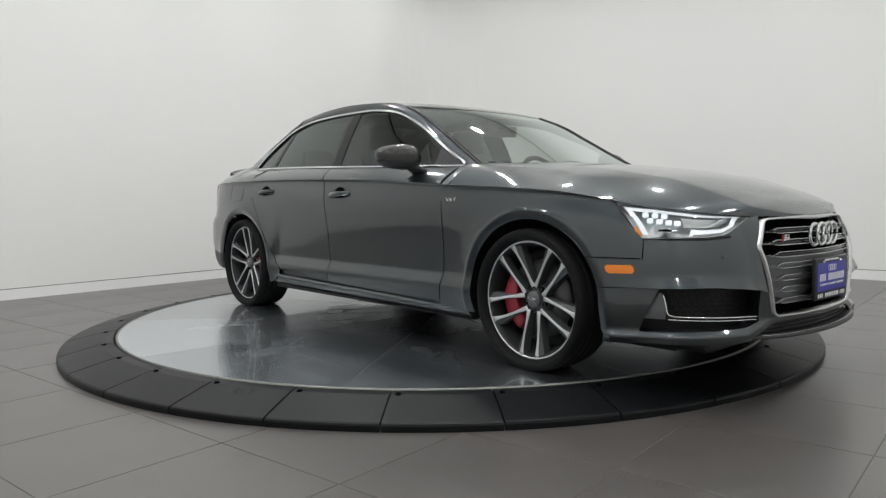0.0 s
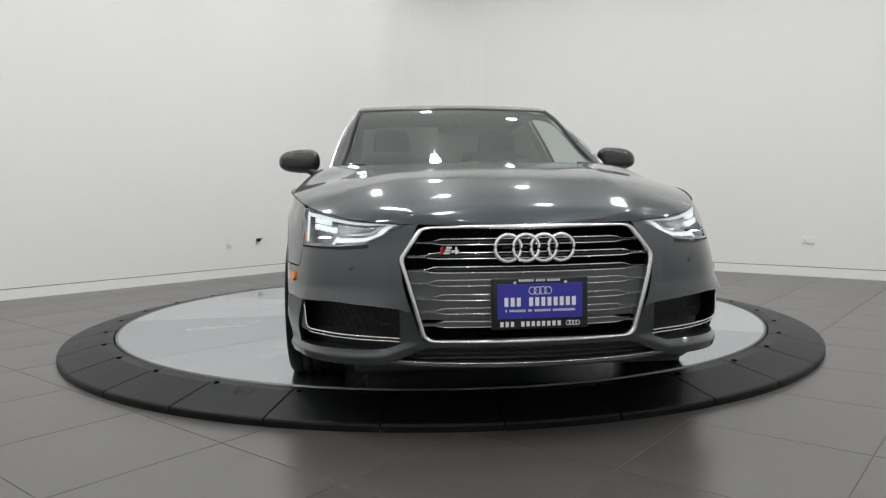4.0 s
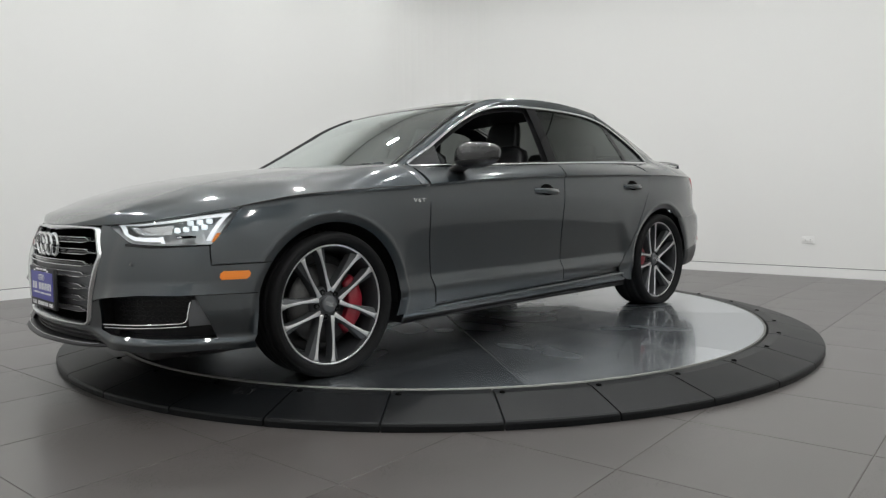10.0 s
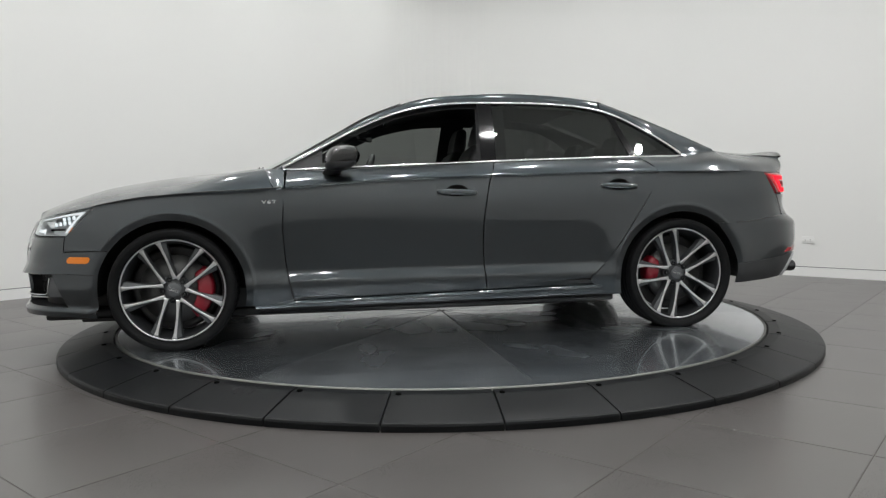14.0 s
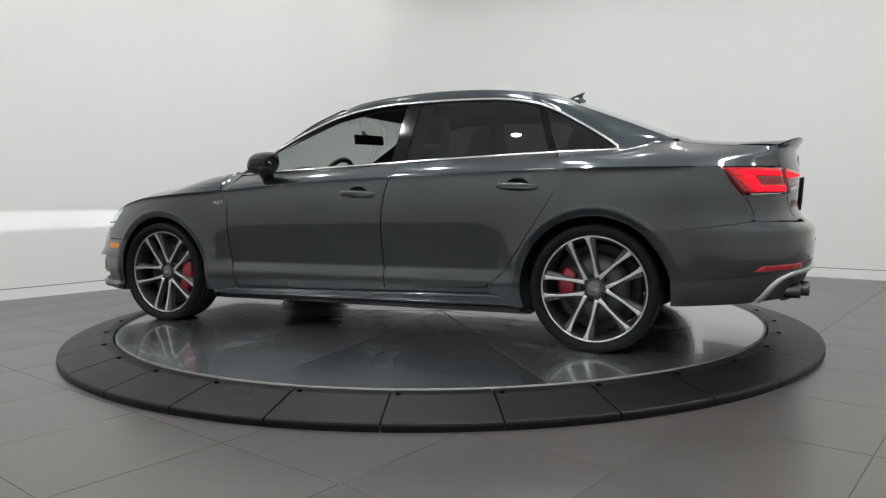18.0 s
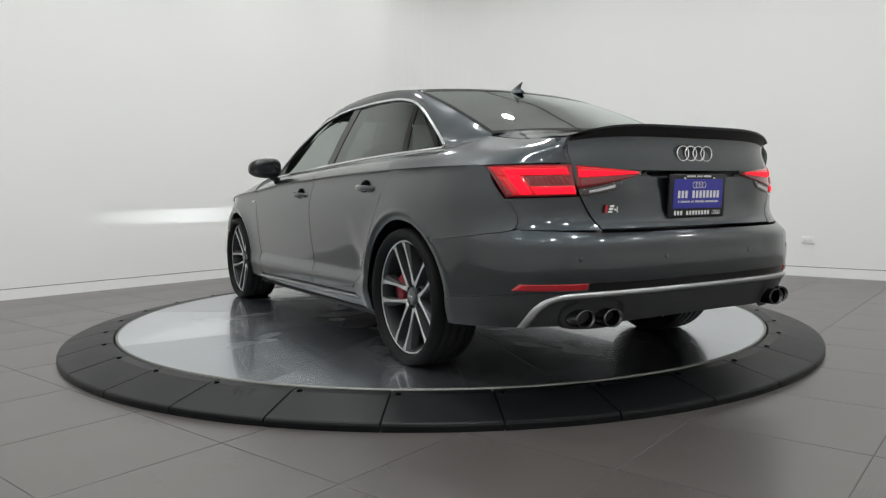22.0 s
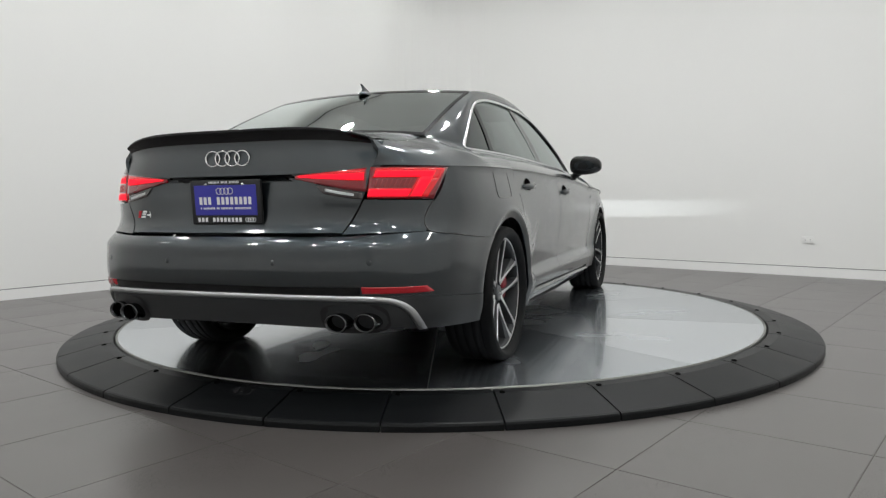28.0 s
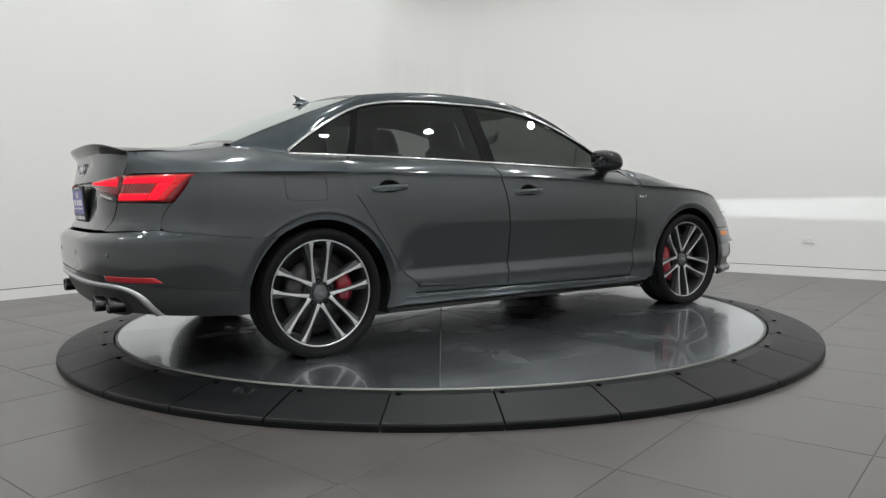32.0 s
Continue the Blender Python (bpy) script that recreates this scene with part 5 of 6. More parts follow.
    part("intake_blade", bm, CHROME, it, "bright trim blade")
    bm = bmesh.new()
    def fin_face(s, t):
        y = (0.791 + 0.009 * t) * (1 - s) + (0.838 - 0.034 * t) * s
        z = 0.290 + 0.102 * t
        return W(q_front(y, z), z, 0.005 + 0.012 * s)
    grid(bm, fin_face, 6, 8)
    part("blade_fin", bm, SLAT, it)

# black deflector under the nose
bm = bmesh.new()
box(bm, 1.74, 2.12, -0.62, 0.62, 0.138, 0.196, 0.02)
part("nose_deflector", bm, BLACK, car, "black plastic deflector under the nose")

# lower centre intake and the lip
bm = bmesh.new()
grid(bm, lambda s, t: on_nose(-0.50 + 1.0 * s, 0.188 + 0.076 * t, -0.035), 24, 3)
low = part("lower_intake", bm, BLACK, car, "black slatted lower intake")
for z in (0.216, 0.232, 0.248):
    bm = bmesh.new()
    w = 0.44 - (z - 0.216) * 0.9
    tube(bm, [on_nose(-w + 2 * w * i / 20, z, -0.016) for i in range(21)], 0.0032, 6)
    part("intake_slat", bm, BLACK, low)
bm = bmesh.new()


def lip(s, t):
    y = -0.52 + 1.04 * s
    z = 0.196 + 0.008 * (abs(y) / 0.52) ** 3
    prof = [(-0.06, 0.008), (0.024, 0.008), (0.044, 0.003), (0.042, -0.004), (-0.09, -0.012)]
    v = t * 4
    i = min(int(v), 3)
    a, b = (prof[i][k] + (prof[i + 1][k] - prof[i][k]) * (v - i) for k in (0, 1))
    return on_nose(y, z + b, a * (1 - 0.8 * (abs(y) / 0.52) ** 6))


grid(bm, lip, 48, 8)
bmesh.ops.recalc_face_normals(bm, faces=bm.faces)
part("front_lip", bm, BLACK, car, "black plastic front splitter")
bm = bmesh.new()
tube(bm, [on_nose(-0.46 + 0.92 * i / 40, 0.204 + 0.008 * (abs(-0.46 + 0.92 * i / 40) / 0.46) ** 4, 0.022) for i in range(41)], 0.0018, 6)
part("lip_trim", bm, FRAME, car, "thin silver line along the lip")


# ---- rear: lamps, trim, tailpipes, spoiler ----
def on_tail(y, z, off=0.0):
    p = rear_y(abs(y), z)
    return Vector((p.x - off, y, z))


def q_rear(y, z):
    return math.asin(min(0.99999, y / half_w(z)) ** (tail_n(z) / 2)) / (math.pi / 2)


for sg in (1, -1):
    W = lambda q, z, off=0.0: mirrored(rear, sg)(q, z) + Vector((-off, 0.6 * sg * off, 0))
    a = [(q_of_x(-2.088, 0.770), 0.770), (q_rear(0.584, 0.773), 0.773)]
    b = [(q_of_x(-1.993, 0.896), 0.896), (q_rear(0.591, 0.893), 0.893)]
    ca, cb = curve(a, False), curve(b, False)

    def lampo(s, t, off):
        q = ca(s).lerp(cb(s), t)
        return W(q.x, q.y, off)

    def slab(fn, s0, s1, t0, t1, off, back, nu=16, nv=6):
        bm = bmesh.new()
        g = lambda s, t: fn(s0 + (s1 - s0) * s, t0 + (t1 - t0) * t, off)
        grid(bm, g, nu, nv)
        for e in (0, 1):
            grid(bm, lambda s, t: fn(s0 + (s1 - s0) * s, (t0, t1)[e], off + (back - off) * t), nu, 1)
            grid(bm, lambda s, t: fn((s0, s1)[e], t0 + (t1 - t0) * s, off + (back - off) * t), nv, 1)
        bmesh.ops.remove_doubles(bm, verts=bm.verts, dist=0.0003)
        bmesh.ops.recalc_face_normals(bm, faces=bm.faces)
        return bm
    tl = part("tail_lamp", slab(lampo, 0, 1, 0, 1, 0.003, -0.03), REDLENS, car, "lit red tail lamp")
    lean = lambda s, t, o: lampo(s + 0.10 * (0.5 - t), t, o)
    part("glow_surround", slab(lean, 0.075, 0.985, 0.66, 0.955, 0.0042, 0.001), REDSOFT, tl, "soft red rim of the light bar")
    part("glow_surround", slab(lean, 0.075, 0.40, 0.06, 0.66, 0.0042, 0.001, 6, 6), REDSOFT, tl, "soft red rim of the light bar")
    part("glow_surround", slab(lean, 0.40, 0.975, 0.05, 0.33, 0.0042, 0.001), REDSOFT, tl, "soft red rim of the light bar")
    part("glow_bar", slab(lean, 0.20, 0.97, 0.69, 0.88, 0.0052, 0.001), REDGLOW, tl, "glowing red bar")
    part("glow_bar", slab(lean, 0.40, 0.96, 0.08, 0.29, 0.0052, 0.001), REDGLOW, tl, "glowing red bar")
    part("glow_bar", slab(lean, 0.19, 0.36, 0.08, 0.69, 0.0052, 0.001, 5, 5), REDGLOW, tl, "glowing red bar")
    for k in range(9):
        part("lens_rib", slab(lean, 0.41 + 0.062 * k, 0.43 + 0.062 * k, 0.37, 0.62, 0.0045, 0.001, 2, 4), RIBRED, tl)

    # inner half on the boot lid
    def lampi(s, t, off):
        y = 0.578 + (0.312 - 0.578) * s
        z1 = 0.891 - 0.026 * s
        z0 = 0.800 + 0.052 * s ** 1.2
        p = on_tail(y, z0 + (z1 - z0) * t, 0.001 + off)
        return Vector((p.x, sg * p.y, p.z))
    ti = part("boot_lamp", slab(lampi, 0, 1, 0, 1, 0.004, -0.02), REDLENS, car, "lit red lamp on the boot lid")
    part("glow_surround", slab(lampi, 0.015, 0.97, 0.45, 0.95, 0.0052, 0.002), REDSOFT, ti, "soft red rim of the light bar")
    part("glow_bar", slab(lampi, 0.02, 0.94, 0.50, 0.80, 0.0062, 0.002), REDGLOW, ti, "glowing red bar")

    def rev(s, t, off):
        y = 0.566 + (0.40 - 0.566) * s
        z1 = 0.797 + 0.034 * s
        z0 = 0.772 + 0.030 * s ** 1.5 + (0.02 * max(0, s - 0.85) / 0.15)
        p = on_tail(y, z0 + (z1 - z0) * t, 0.001 + off)
        return Vector((p.x, sg * p.y, p.z))
    rl = part("reversing_lamp", slab(rev, 0, 1, 0, 1, 0.003, -0.02), SMOKED, car, "smoked reversing lamp")
    part("white_lens", slab(rev, 0.16, 0.80, 0.32, 0.66, 0.0042, 0.001), SILVER, rl)

    # low reflector
    def refl(s, t, off):
        z0 = 0.419 - 0.006 * s
        y0, y1 = 0.590, 0.803 - 0.016 * t
        return W(q_rear(y0 + (y1 - y0) * s, z0), z0 + 0.025 * t, off)
    part("reflector", slab(refl, 0, 1, 0, 1, 0.004, -0.01), RED, car, "red reflector strip")

    # tailpipes
    for y in (0.596, 0.496):
        bm = bmesh.new()
        lathe(bm, [(0.036, -0.12), (0.0375, 0.0), (0.0395, 0.022), (0.0435, 0.022), (0.0445, 0.015), (0.0435, -0.12)], 36)
        for v in bm.verts:
            v.co.x *= 0.80
            v.co.y *= 1.04
        tp = part("tailpipe", bm, DARKCHROME, car, "oval smoked chrome tailpipe", matrix=Matrix.Translation((on_tail(y, 0.31).x + (-0.022 if y > 0.55 else -0.030), sg * y, 0.308)) @ Euler((0, -math.pi / 2, 0)).to_matrix().to_4x4())
        bm = bmesh.new()
        lathe(bm, [(0.0, -0.06), (0.0372, -0.06), (0.0385, 0.012)], 30)
        for v in bm.verts:
            v.co.x *= 0.80
            v.co.y *= 1.04
        part("pipe_bore", bm, BLACK, tp)

# lower rear apron with the silver blade
bm = bmesh.new()
for sg in (1, -1):
    def W(q, z, sg=sg):
        p = rear(q, z)
        return Vector((p.x, sg * (p.y + flare(p.x, z)), z))
    q_arch = lambda z: q_of_x(-AXLE - math.sqrt(max(ARCH_R ** 2 - (z - HUB_Z) ** 2, 0.0)), z)
    lo = curve([(0, 0.285), (q_rear(0.40, 0.280), 0.280), (q_rear(0.70, 0.272), 0.272), (q_arch(0.25), 0.245)], False)
    hi = curve([(0, 0.4045), (q_rear(0.5, 0.4045), 0.4045), (q_rear(0.76, 0.4045), 0.4045), (q_arch(0.36), 0.3595)], False)
    strip(bm, W, lo, hi, 50, 8)
shell(bm, ends, 0.015, 0.0)
apron = part("rear_apron", bm, mat("dark_grey_plastic", (0.030, 0.032, 0.034), 0.42, noise_scale=200, var=0.15, bump=0.05), car, "dark grey lower rear apron")
bm = bmesh.new()
run = [(-0.757, 0.262), (-0.750, 0.305), (-0.735, 0.347), (-0.700, 0.380), (-0.63, 0.396), (-0.45, 0.402), (-0.2, 0.403), (0, 0.403)]
cc = curve(run + [(-y, z) for y, z in reversed(run[:-1])])
rows = []
for i in range(121):
    p = cc(i / 120)
    q = cc(min(1, i / 120 + 0.004)) - cc(max(0, i / 120 - 0.004))
    nrm = Vector((-q.y, q.x, 0)).normalized()
    rows.append([bm.verts.new(on_tail(p.x + nrm.x * a, p.y + nrm.y * a, b)) for a, b in ((-0.012, -0.004), (-0.011, 0.010), (0.0, 0.015), (0.010, 0.011), (0.011, -0.004))])
for A, B in zip(rows, rows[1:]):
    for j in range(4):
        bm.faces.new((A[j], B[j], B[j + 1], A[j + 1]))
bmesh.ops.recalc_face_normals(bm, faces=bm.faces)
part("apron_blade", bm, SILVER, apron, "silver trim blade")
for sg in (1, -1):
    # flat black face paints the shade inside the opening round the pipes
    bm = bmesh.new()
    cr = [on_tail(sg * (0.544 + 0.125 * math.copysign(abs(math.cos(a)) ** 0.6, math.cos(a))), 0.318 + 0.060 * math.copysign(abs(math.sin(a)) ** 0.6, math.sin(a)), 0.002) for a in np.linspace(0, 2 * math.pi, 40, endpoint=False)]
    bm.faces.new([bm.verts.new(p) for p in cr])
    part("pipe_opening_patch", bm, BLACK, apron, smooth=False)
bm = bmesh.new()
grid(bm, lambda s, t: on_tail(-0.585 + 1.17 * s, 0.410 + 0.034 * t, 0.0025), 40, 2)
part("apron_strip", bm, GLOSS, apron)

# spoiler lip
bm = bmesh.new()


def spoil(s, t):
    v = 2 * s - 1
    y = 0.588 * v
    xe = boot_x(y)
    k = (1 - abs(v) ** 5)
    h = 0.006 + 0.022 * k
    zt = deck(xe, y).z
    prof = [(0.175, 0.001), (0.09, 0.004 + 0.15 * h), (0.02, 0.6 * h), (-0.020, h + 0.003), (-0.024, h - 0.002), (-0.010, 0.2 * h - 0.004), (0.004, -0.018)]
    u = t * 6
    i = min(int(u), 5)
    a, b = (prof[i][j] + (prof[i + 1][j] - prof[i][j]) * (u - i) for j in (0, 1))
    x = xe + a
    zz = deck(max(x, xe), y).z if a > 0 else zt
    return Vector((x, y, zz + b))


grid(bm, spoil, 60, 18)
bmesh.ops.recalc_face_normals(bm, faces=bm.faces)
part("boot_spoiler", bm, GLOSS, car, "thin black boot spoiler")

# rear emblem, badge and plate
for i in range(4):
    bm = bmesh.new()
    cy = -0.0705 + 0.047 * i
    cx = on_tail(0.03, 0.935, 0.0035).x
    tube(bm, [Vector((cx - 0.0 + 0.05 * (math.sin(a) * 0.034) * 0.4, cy + 0.034 * math.cos(a), 0.940 + 0.030 * math.sin(a))) for a in np.linspace(0, 2 * math.pi, 36, endpoint=False)], 0.0034, 6, True)
    part("emblem_ring", bm, CHROME, car, "polished chrome ring")
sport_badge(car, Matrix.Translation((on_tail(0.45, 0.720, 0.0035).x, 0.482, 0.720)) @ Matrix.Rotation(math.pi, 4, "Z") @ Matrix.Diagonal((0.030, 0.030, 0.030, 1)))
dealer_plate(Matrix.Translation((on_tail(0, 0.765).x + 0.004, 0.0, 0.768)) @ Matrix.Rotation(math.pi, 4, "Z") @ Euler((0, radians(4), 0)).to_matrix().to_4x4(), "rear")
# parking sensors
for end, ys, z in ((on_tail, (-0.62, -0.25, 0.25, 0.62), 0.535), (on_nose, (-0.62, 0.62), 0.53)):
    for y in ys:
        p = end(y, z)
        bm = bmesh.new()
        lathe(bm, [(0.0, 0.0015), (0.009, 0.0015), (0.0105, 0.0)], 18)
        lathe(bm, [(0.0105, 0.0005), (0.0125, 0.0005)], 18)
        nrm = Vector((1 if p.x > 0 else -1, (0.35 if abs(y) > 0.4 else 0) * math.copysign(1, y), 0))
        part("parking_sensor", bm, PAINT, car, matrix=Matrix.Translation(p) @ nrm.to_track_quat("Z", "Y").to_matrix().to_4x4())


# ---- mirrors, handles, badges and other small parts ----
for sg in (1, -1):
    # door mirror: carbon cap above, black body below, glass behind
    mx, my, mz = 0.525, 0.928, 0.986

    def egg(s, t, lo, hi):
        a = 2 * math.pi * s
        v = lo + (hi - lo) * t
        ring_r = max(0.0, 1 - abs(v) ** 2.6) ** (1 / 2.6)
        fx = 0.092 if math.cos(a) > 0 else 0.070
        x = fx * math.copysign(abs(math.cos(a)) ** 0.75, math.cos(a)) * ring_r
        y = 0.116 * math.copysign(abs(math.sin(a)) ** 0.85, math.sin(a)) * ring_r
        z = (0.072 if v > 0 else 0.064) * v
        x -= 0.16 * y + 0.25 * z
        return Vector((mx + x, sg * (my + y), mz + z * (1 - 1.2 * y)))
    bm = bmesh.new()
    grid(bm, lambda s, t: egg(s, t, -0.38, 1), 32, 14)
    shell(bm, lambda c: c - Vector((mx, sg * my, mz)), 0, 0)
    cap = part("door_mirror", bm, CARBON, car, "door mirror with glossy dark carbon-weave cap")
    bm = bmesh.new()
    grid(bm, lambda s, t: egg(s, t, -1, -0.38), 32, 8)
    shell(bm, lambda c: c - Vector((mx, sg * my, mz)), 0, 0)
    part("mirror_base", bm, BLACK, cap)
    bm = bmesh.new()
    c = curve([(0.56, 0.905, 0.955), (0.575, 0.860, 0.930), (0.585, 0.815, 0.905)])
    rows = []
    for i in range(9):
        p = c(i / 8)
        w = 0.034 + 0.020 * (i / 8)
        rows.append([bm.verts.new((p.x + w * math.cos(a), sg * p.y, p.z + 0.025 * math.sin(a))) for a in np.linspace(0, 2 * math.pi, 14, endpoint=False)])
    for A, B in zip(rows, rows[1:]):
        for j in range(14):
            bm.faces.new((A[j], A[(j + 1) % 14], B[(j + 1) % 14], B[j]))
    bmesh.ops.recalc_face_normals(bm, faces=bm.faces)
    part("mirror_stalk", bm, BLACK, cap)
    bm = bmesh.new()
    bm.faces.new([bm.verts.new((mx - 0.068 - 0.16 * 0.09 * math.sin(a) - 0.25 * 0.04 * math.cos(a), sg * (my + 0.074 * math.sin(a)), mz + 0.034 * math.cos(a))) for a in np.linspace(0, 2 * math.pi, 28, endpoint=False)])
    part("mirror_glass", bm, mat("mirror", (0.20, 0.205, 0.21), 0.02, 1.0), cap, "mirror glass", smooth=False)
    # black corner trim in front of the window
    bm = bmesh.new()

    def corner_tri(s, t):
        x = 0.83 - 0.20 * s
        z = belt_z(x) + (top_z(x) - belt_z(x)) * t
        return Vector((x, sg * (cabin_y(x, z) - 0.002), z))
    grid(bm, corner_tri, 8, 4)
    part("mirror_triangle", bm, BLACK, car)

    # door handles; the shade in their scooped grips is a flat black patch
    for hx, hz, door in ((-0.090, 0.797, PARTS["fd", sg]), (-1.030, 0.822, PARTS["rd", sg])):
        y0 = side(hx, hz).y
        bm = bmesh.new()
        rows = []
        for i in range(25):
            t = i / 24
            x = hx - 0.112 + 0.224 * t
            e = math.sin(math.pi * t) ** 0.35 if 0 < t < 1 else 0.0
            arch_ = 0.034 - 0.012 * (2 * t - 1) ** 2
            hh = 0.0155 * (0.55 + 0.45 * e)
            base = side(x, hz).y
            rows.append([bm.verts.new((x, sg * (base + d), hz + 0.010 * t + k)) for d, k in ((arch_ * e - 0.016, -hh * 0.8), (arch_ * e - 0.003, -hh), (arch_ * e, 0), (arch_ * e - 0.003, hh), (arch_ * e - 0.016, hh * 0.8))])
        for A, B in zip(rows, rows[1:]):
            for j in range(5):
                bm.faces.new((A[j], A[(j + 1) % 5], B[(j + 1) % 5], B[j]))
        bmesh.ops.recalc_face_normals(bm, faces=bm.faces)
        hd = part("door_handle", bm, PAINT, door, "body-coloured door handle")
        bm = bmesh.new()
        vs = []
        for a in np.linspace(0, 2 * math.pi, 30, endpoint=False):
            x, z = hx + 0.064 * math.cos(a), hz + 0.006 + (0.040 if math.sin(a) > 0 else 0.024) * math.sin(a)
            vs.append(bm.verts.new((x, sg * (side(x, z).y + 0.0035), z)))
        bm.faces.new(vs)
        part("grip_shade", bm, MATTE, hd, "flat black patch for the grip's shade", smooth=False)

    # amber side marker
    bm = bmesh.new()
    W = lambda q, z, off=0.0: mirrored(front, sg)(q, z) + Vector((0.4 * off, sg * off, 0))
    q0, q1 = q_of_x(1.922, 0.482), q_of_x(1.806, 0.482)
    f = lambda s, t, off: W(q0 + (q1 - q0) * s, 0.482 + 0.033 * (t - 0.5) * min(1.0, 0.45 + (s * (1 - s)) ** 0.5 * 3.2) - 0.003 * s, off + flare(1.85, 0.487))
    grid(bm, lambda s, t: f(s, t, 0.005), 12, 3)
    for e in (0, 1):
        grid(bm, lambda s, t: f(s, e, 0.005 - 0.012 * t), 12, 1)
        grid(bm, lambda s, t: f(e, s, 0.005 - 0.012 * t), 3, 1)
    part("side_marker", bm, AMBER, car, "amber side marker lamp")

    # engine badge on the wing
    cu = bpy.data.curves.new("badge_text", "FONT")
    cu.body, cu.size, cu.extrude, cu.align_x, cu.align_y, cu.space_character = "V6T", 0.034, 0.0012, "CENTER", "CENTER", 1.25
    tmp = bpy.data.objects.new("badge_text", cu)
    scene.collection.objects.link(tmp)
    me = bpy.data.meshes.new_from_object(tmp.evaluated_get(bpy.context.evaluated_depsgraph_get()))
    bpy.data.objects.remove(tmp)
    me.materials.append(CHROME)
    b = new("engine_badge", me)
    b.parent = car
    b["label"] = "small chrome letters"
    p = side(0.912, 0.762)
    b.matrix_basis = Matrix.Translation((p.x, sg * (p.y + 0.0015), p.z)) @ Euler((math.pi / 2, 0, math.pi if sg > 0 else 0)).to_matrix().to_4x4() @ Matrix.Diagonal((1.15, 0.72, 1, 1))

    # black strip along the sill's underside
    bm = bmesh.new()
    grid(bm, lambda s, t: Vector((0.98 - 2.0 * s, sg * (0.850 - 0.05 * t), 0.185 + 0.02 * (s - 0.5) - 0.02 * t)), 20, 2)
    part("sill_underside", bm, BLACK, car)

# roof aerial
bm = bmesh.new()


def fin(s, t):
    a = 2 * math.pi * s
    if t < 0.3:                                # flat foot
        k = t / 0.3
        L, w, x0, z = 0.072 - 0.030 * k ** 2, 0.034 - 0.028 * k ** 2, -1.10, 1.340 + 0.024 * k
    else:
        k = (t - 0.3) / 0.7
        L, w, x0, z = 0.040 * (1 - k) + 0.006, 0.0085 * (1 - 0.5 * k), -1.105 - 0.055 * k ** 1.3, 1.362 + 0.034 * k
    return Vector((x0 + L * math.cos(a), w * math.sin(a), z))


grid(bm, fin, 24, 10)
shell(bm, lambda c: Vector((0, c.y, 0.001)), 0, 0)
part("roof_aerial", bm, PAINT, car, "grey shark-fin aerial")

# wipers at the foot of the windscreen
for y0, y1 in ((0.50, -0.04), (-0.08, -0.56)):
    bm = bmesh.new()
    n = 14
    pts = []
    for i in range(n + 1):
        y = y0 + (y1 - y0) * i / n
        k = (abs(y) / 0.69) ** 2
        a, b = screen_mid(0.012 + 0.006 * i / n), screen_edge(0.012 + 0.006 * i / n)
        pts.append(Vector((a.x + (b.x - a.x) * k + 0.004, y, a.z + (b.z - a.z) * k + 0.003)))
    tube(bm, pts, 0.005, 6)
    part("wiper", bm, BLACK, car)
bm = bmesh.new()
grid(bm, lambda s, t: Vector(((crown(screen_mid, screen_edge, 2.0)(0.0, s)).x + 0.02 - 0.06 * t, (crown(screen_mid, screen_edge, 2.0)(0.0, s)).y * 0.995, (crown(screen_mid, screen_edge, 2.0)(0.0, s)).z - 0.012 + 0.012 * t)), 26, 3)
part("cowl_panel", bm, BLACK, car, "black cowl below the windscreen")
# dark borders of windscreen and rear screen
for mid, edge, z in ((screen_mid, screen_edge, 0), (back_mid, back_edge, 0)):
    f = crown(mid, edge, 2.0)
    bm = bmesh.new()
    ins = Vector((0, 0, 0.0015))
    for a0, a1, b0, b1 in ((0, 0.06, 0, 1), (0.95, 1, 0, 1)):
        grid(bm, lambda s, t: f(a0 + (a1 - a0) * s, b0 + (b1 - b0) * t) + ins, 2, 26)
    for b0, b1 in ((0, 0.016), (0.984, 1)):
        grid(bm, lambda s, t: f(0.06 + 0.89 * s, b0 + (b1 - b0) * t) + ins, 18, 2)
    part("glass_border", bm, GLOSS, car, "black printed glass border")
# inspection sticker inside the windscreen
bm = bmesh.new()
f = crown(screen_mid, screen_edge, 2.0)
grid(bm, lambda s, t: f(0.905 + 0.05 * s, 0.905 + 0.055 * t) + Vector((0, 0, -0.004)), 2, 2)
part("windscreen_sticker", bm, WHITE, car, "small white sticker inside the windscreen")
# fuel flap on the right quarter
bm = bmesh.new()
pts = []
for a in np.linspace(0, 2 * math.pi, 48, endpoint=False):
    ca_, sa_ = math.cos(a), math.sin(a)
    x = -1.487 + 0.105 * math.copysign(abs(ca_) ** 0.3, ca_)
    z = 0.833 + 0.064 * math.copysign(abs(sa_) ** 0.3, sa_)
    pts.append(Vector((x, -(side(x, z).y + 0.0001), z)))
tube(bm, pts, 0.0019, 6, True)
part("fuel_flap_joint", bm, BLACK, car, "dark joint of the fuel flap")


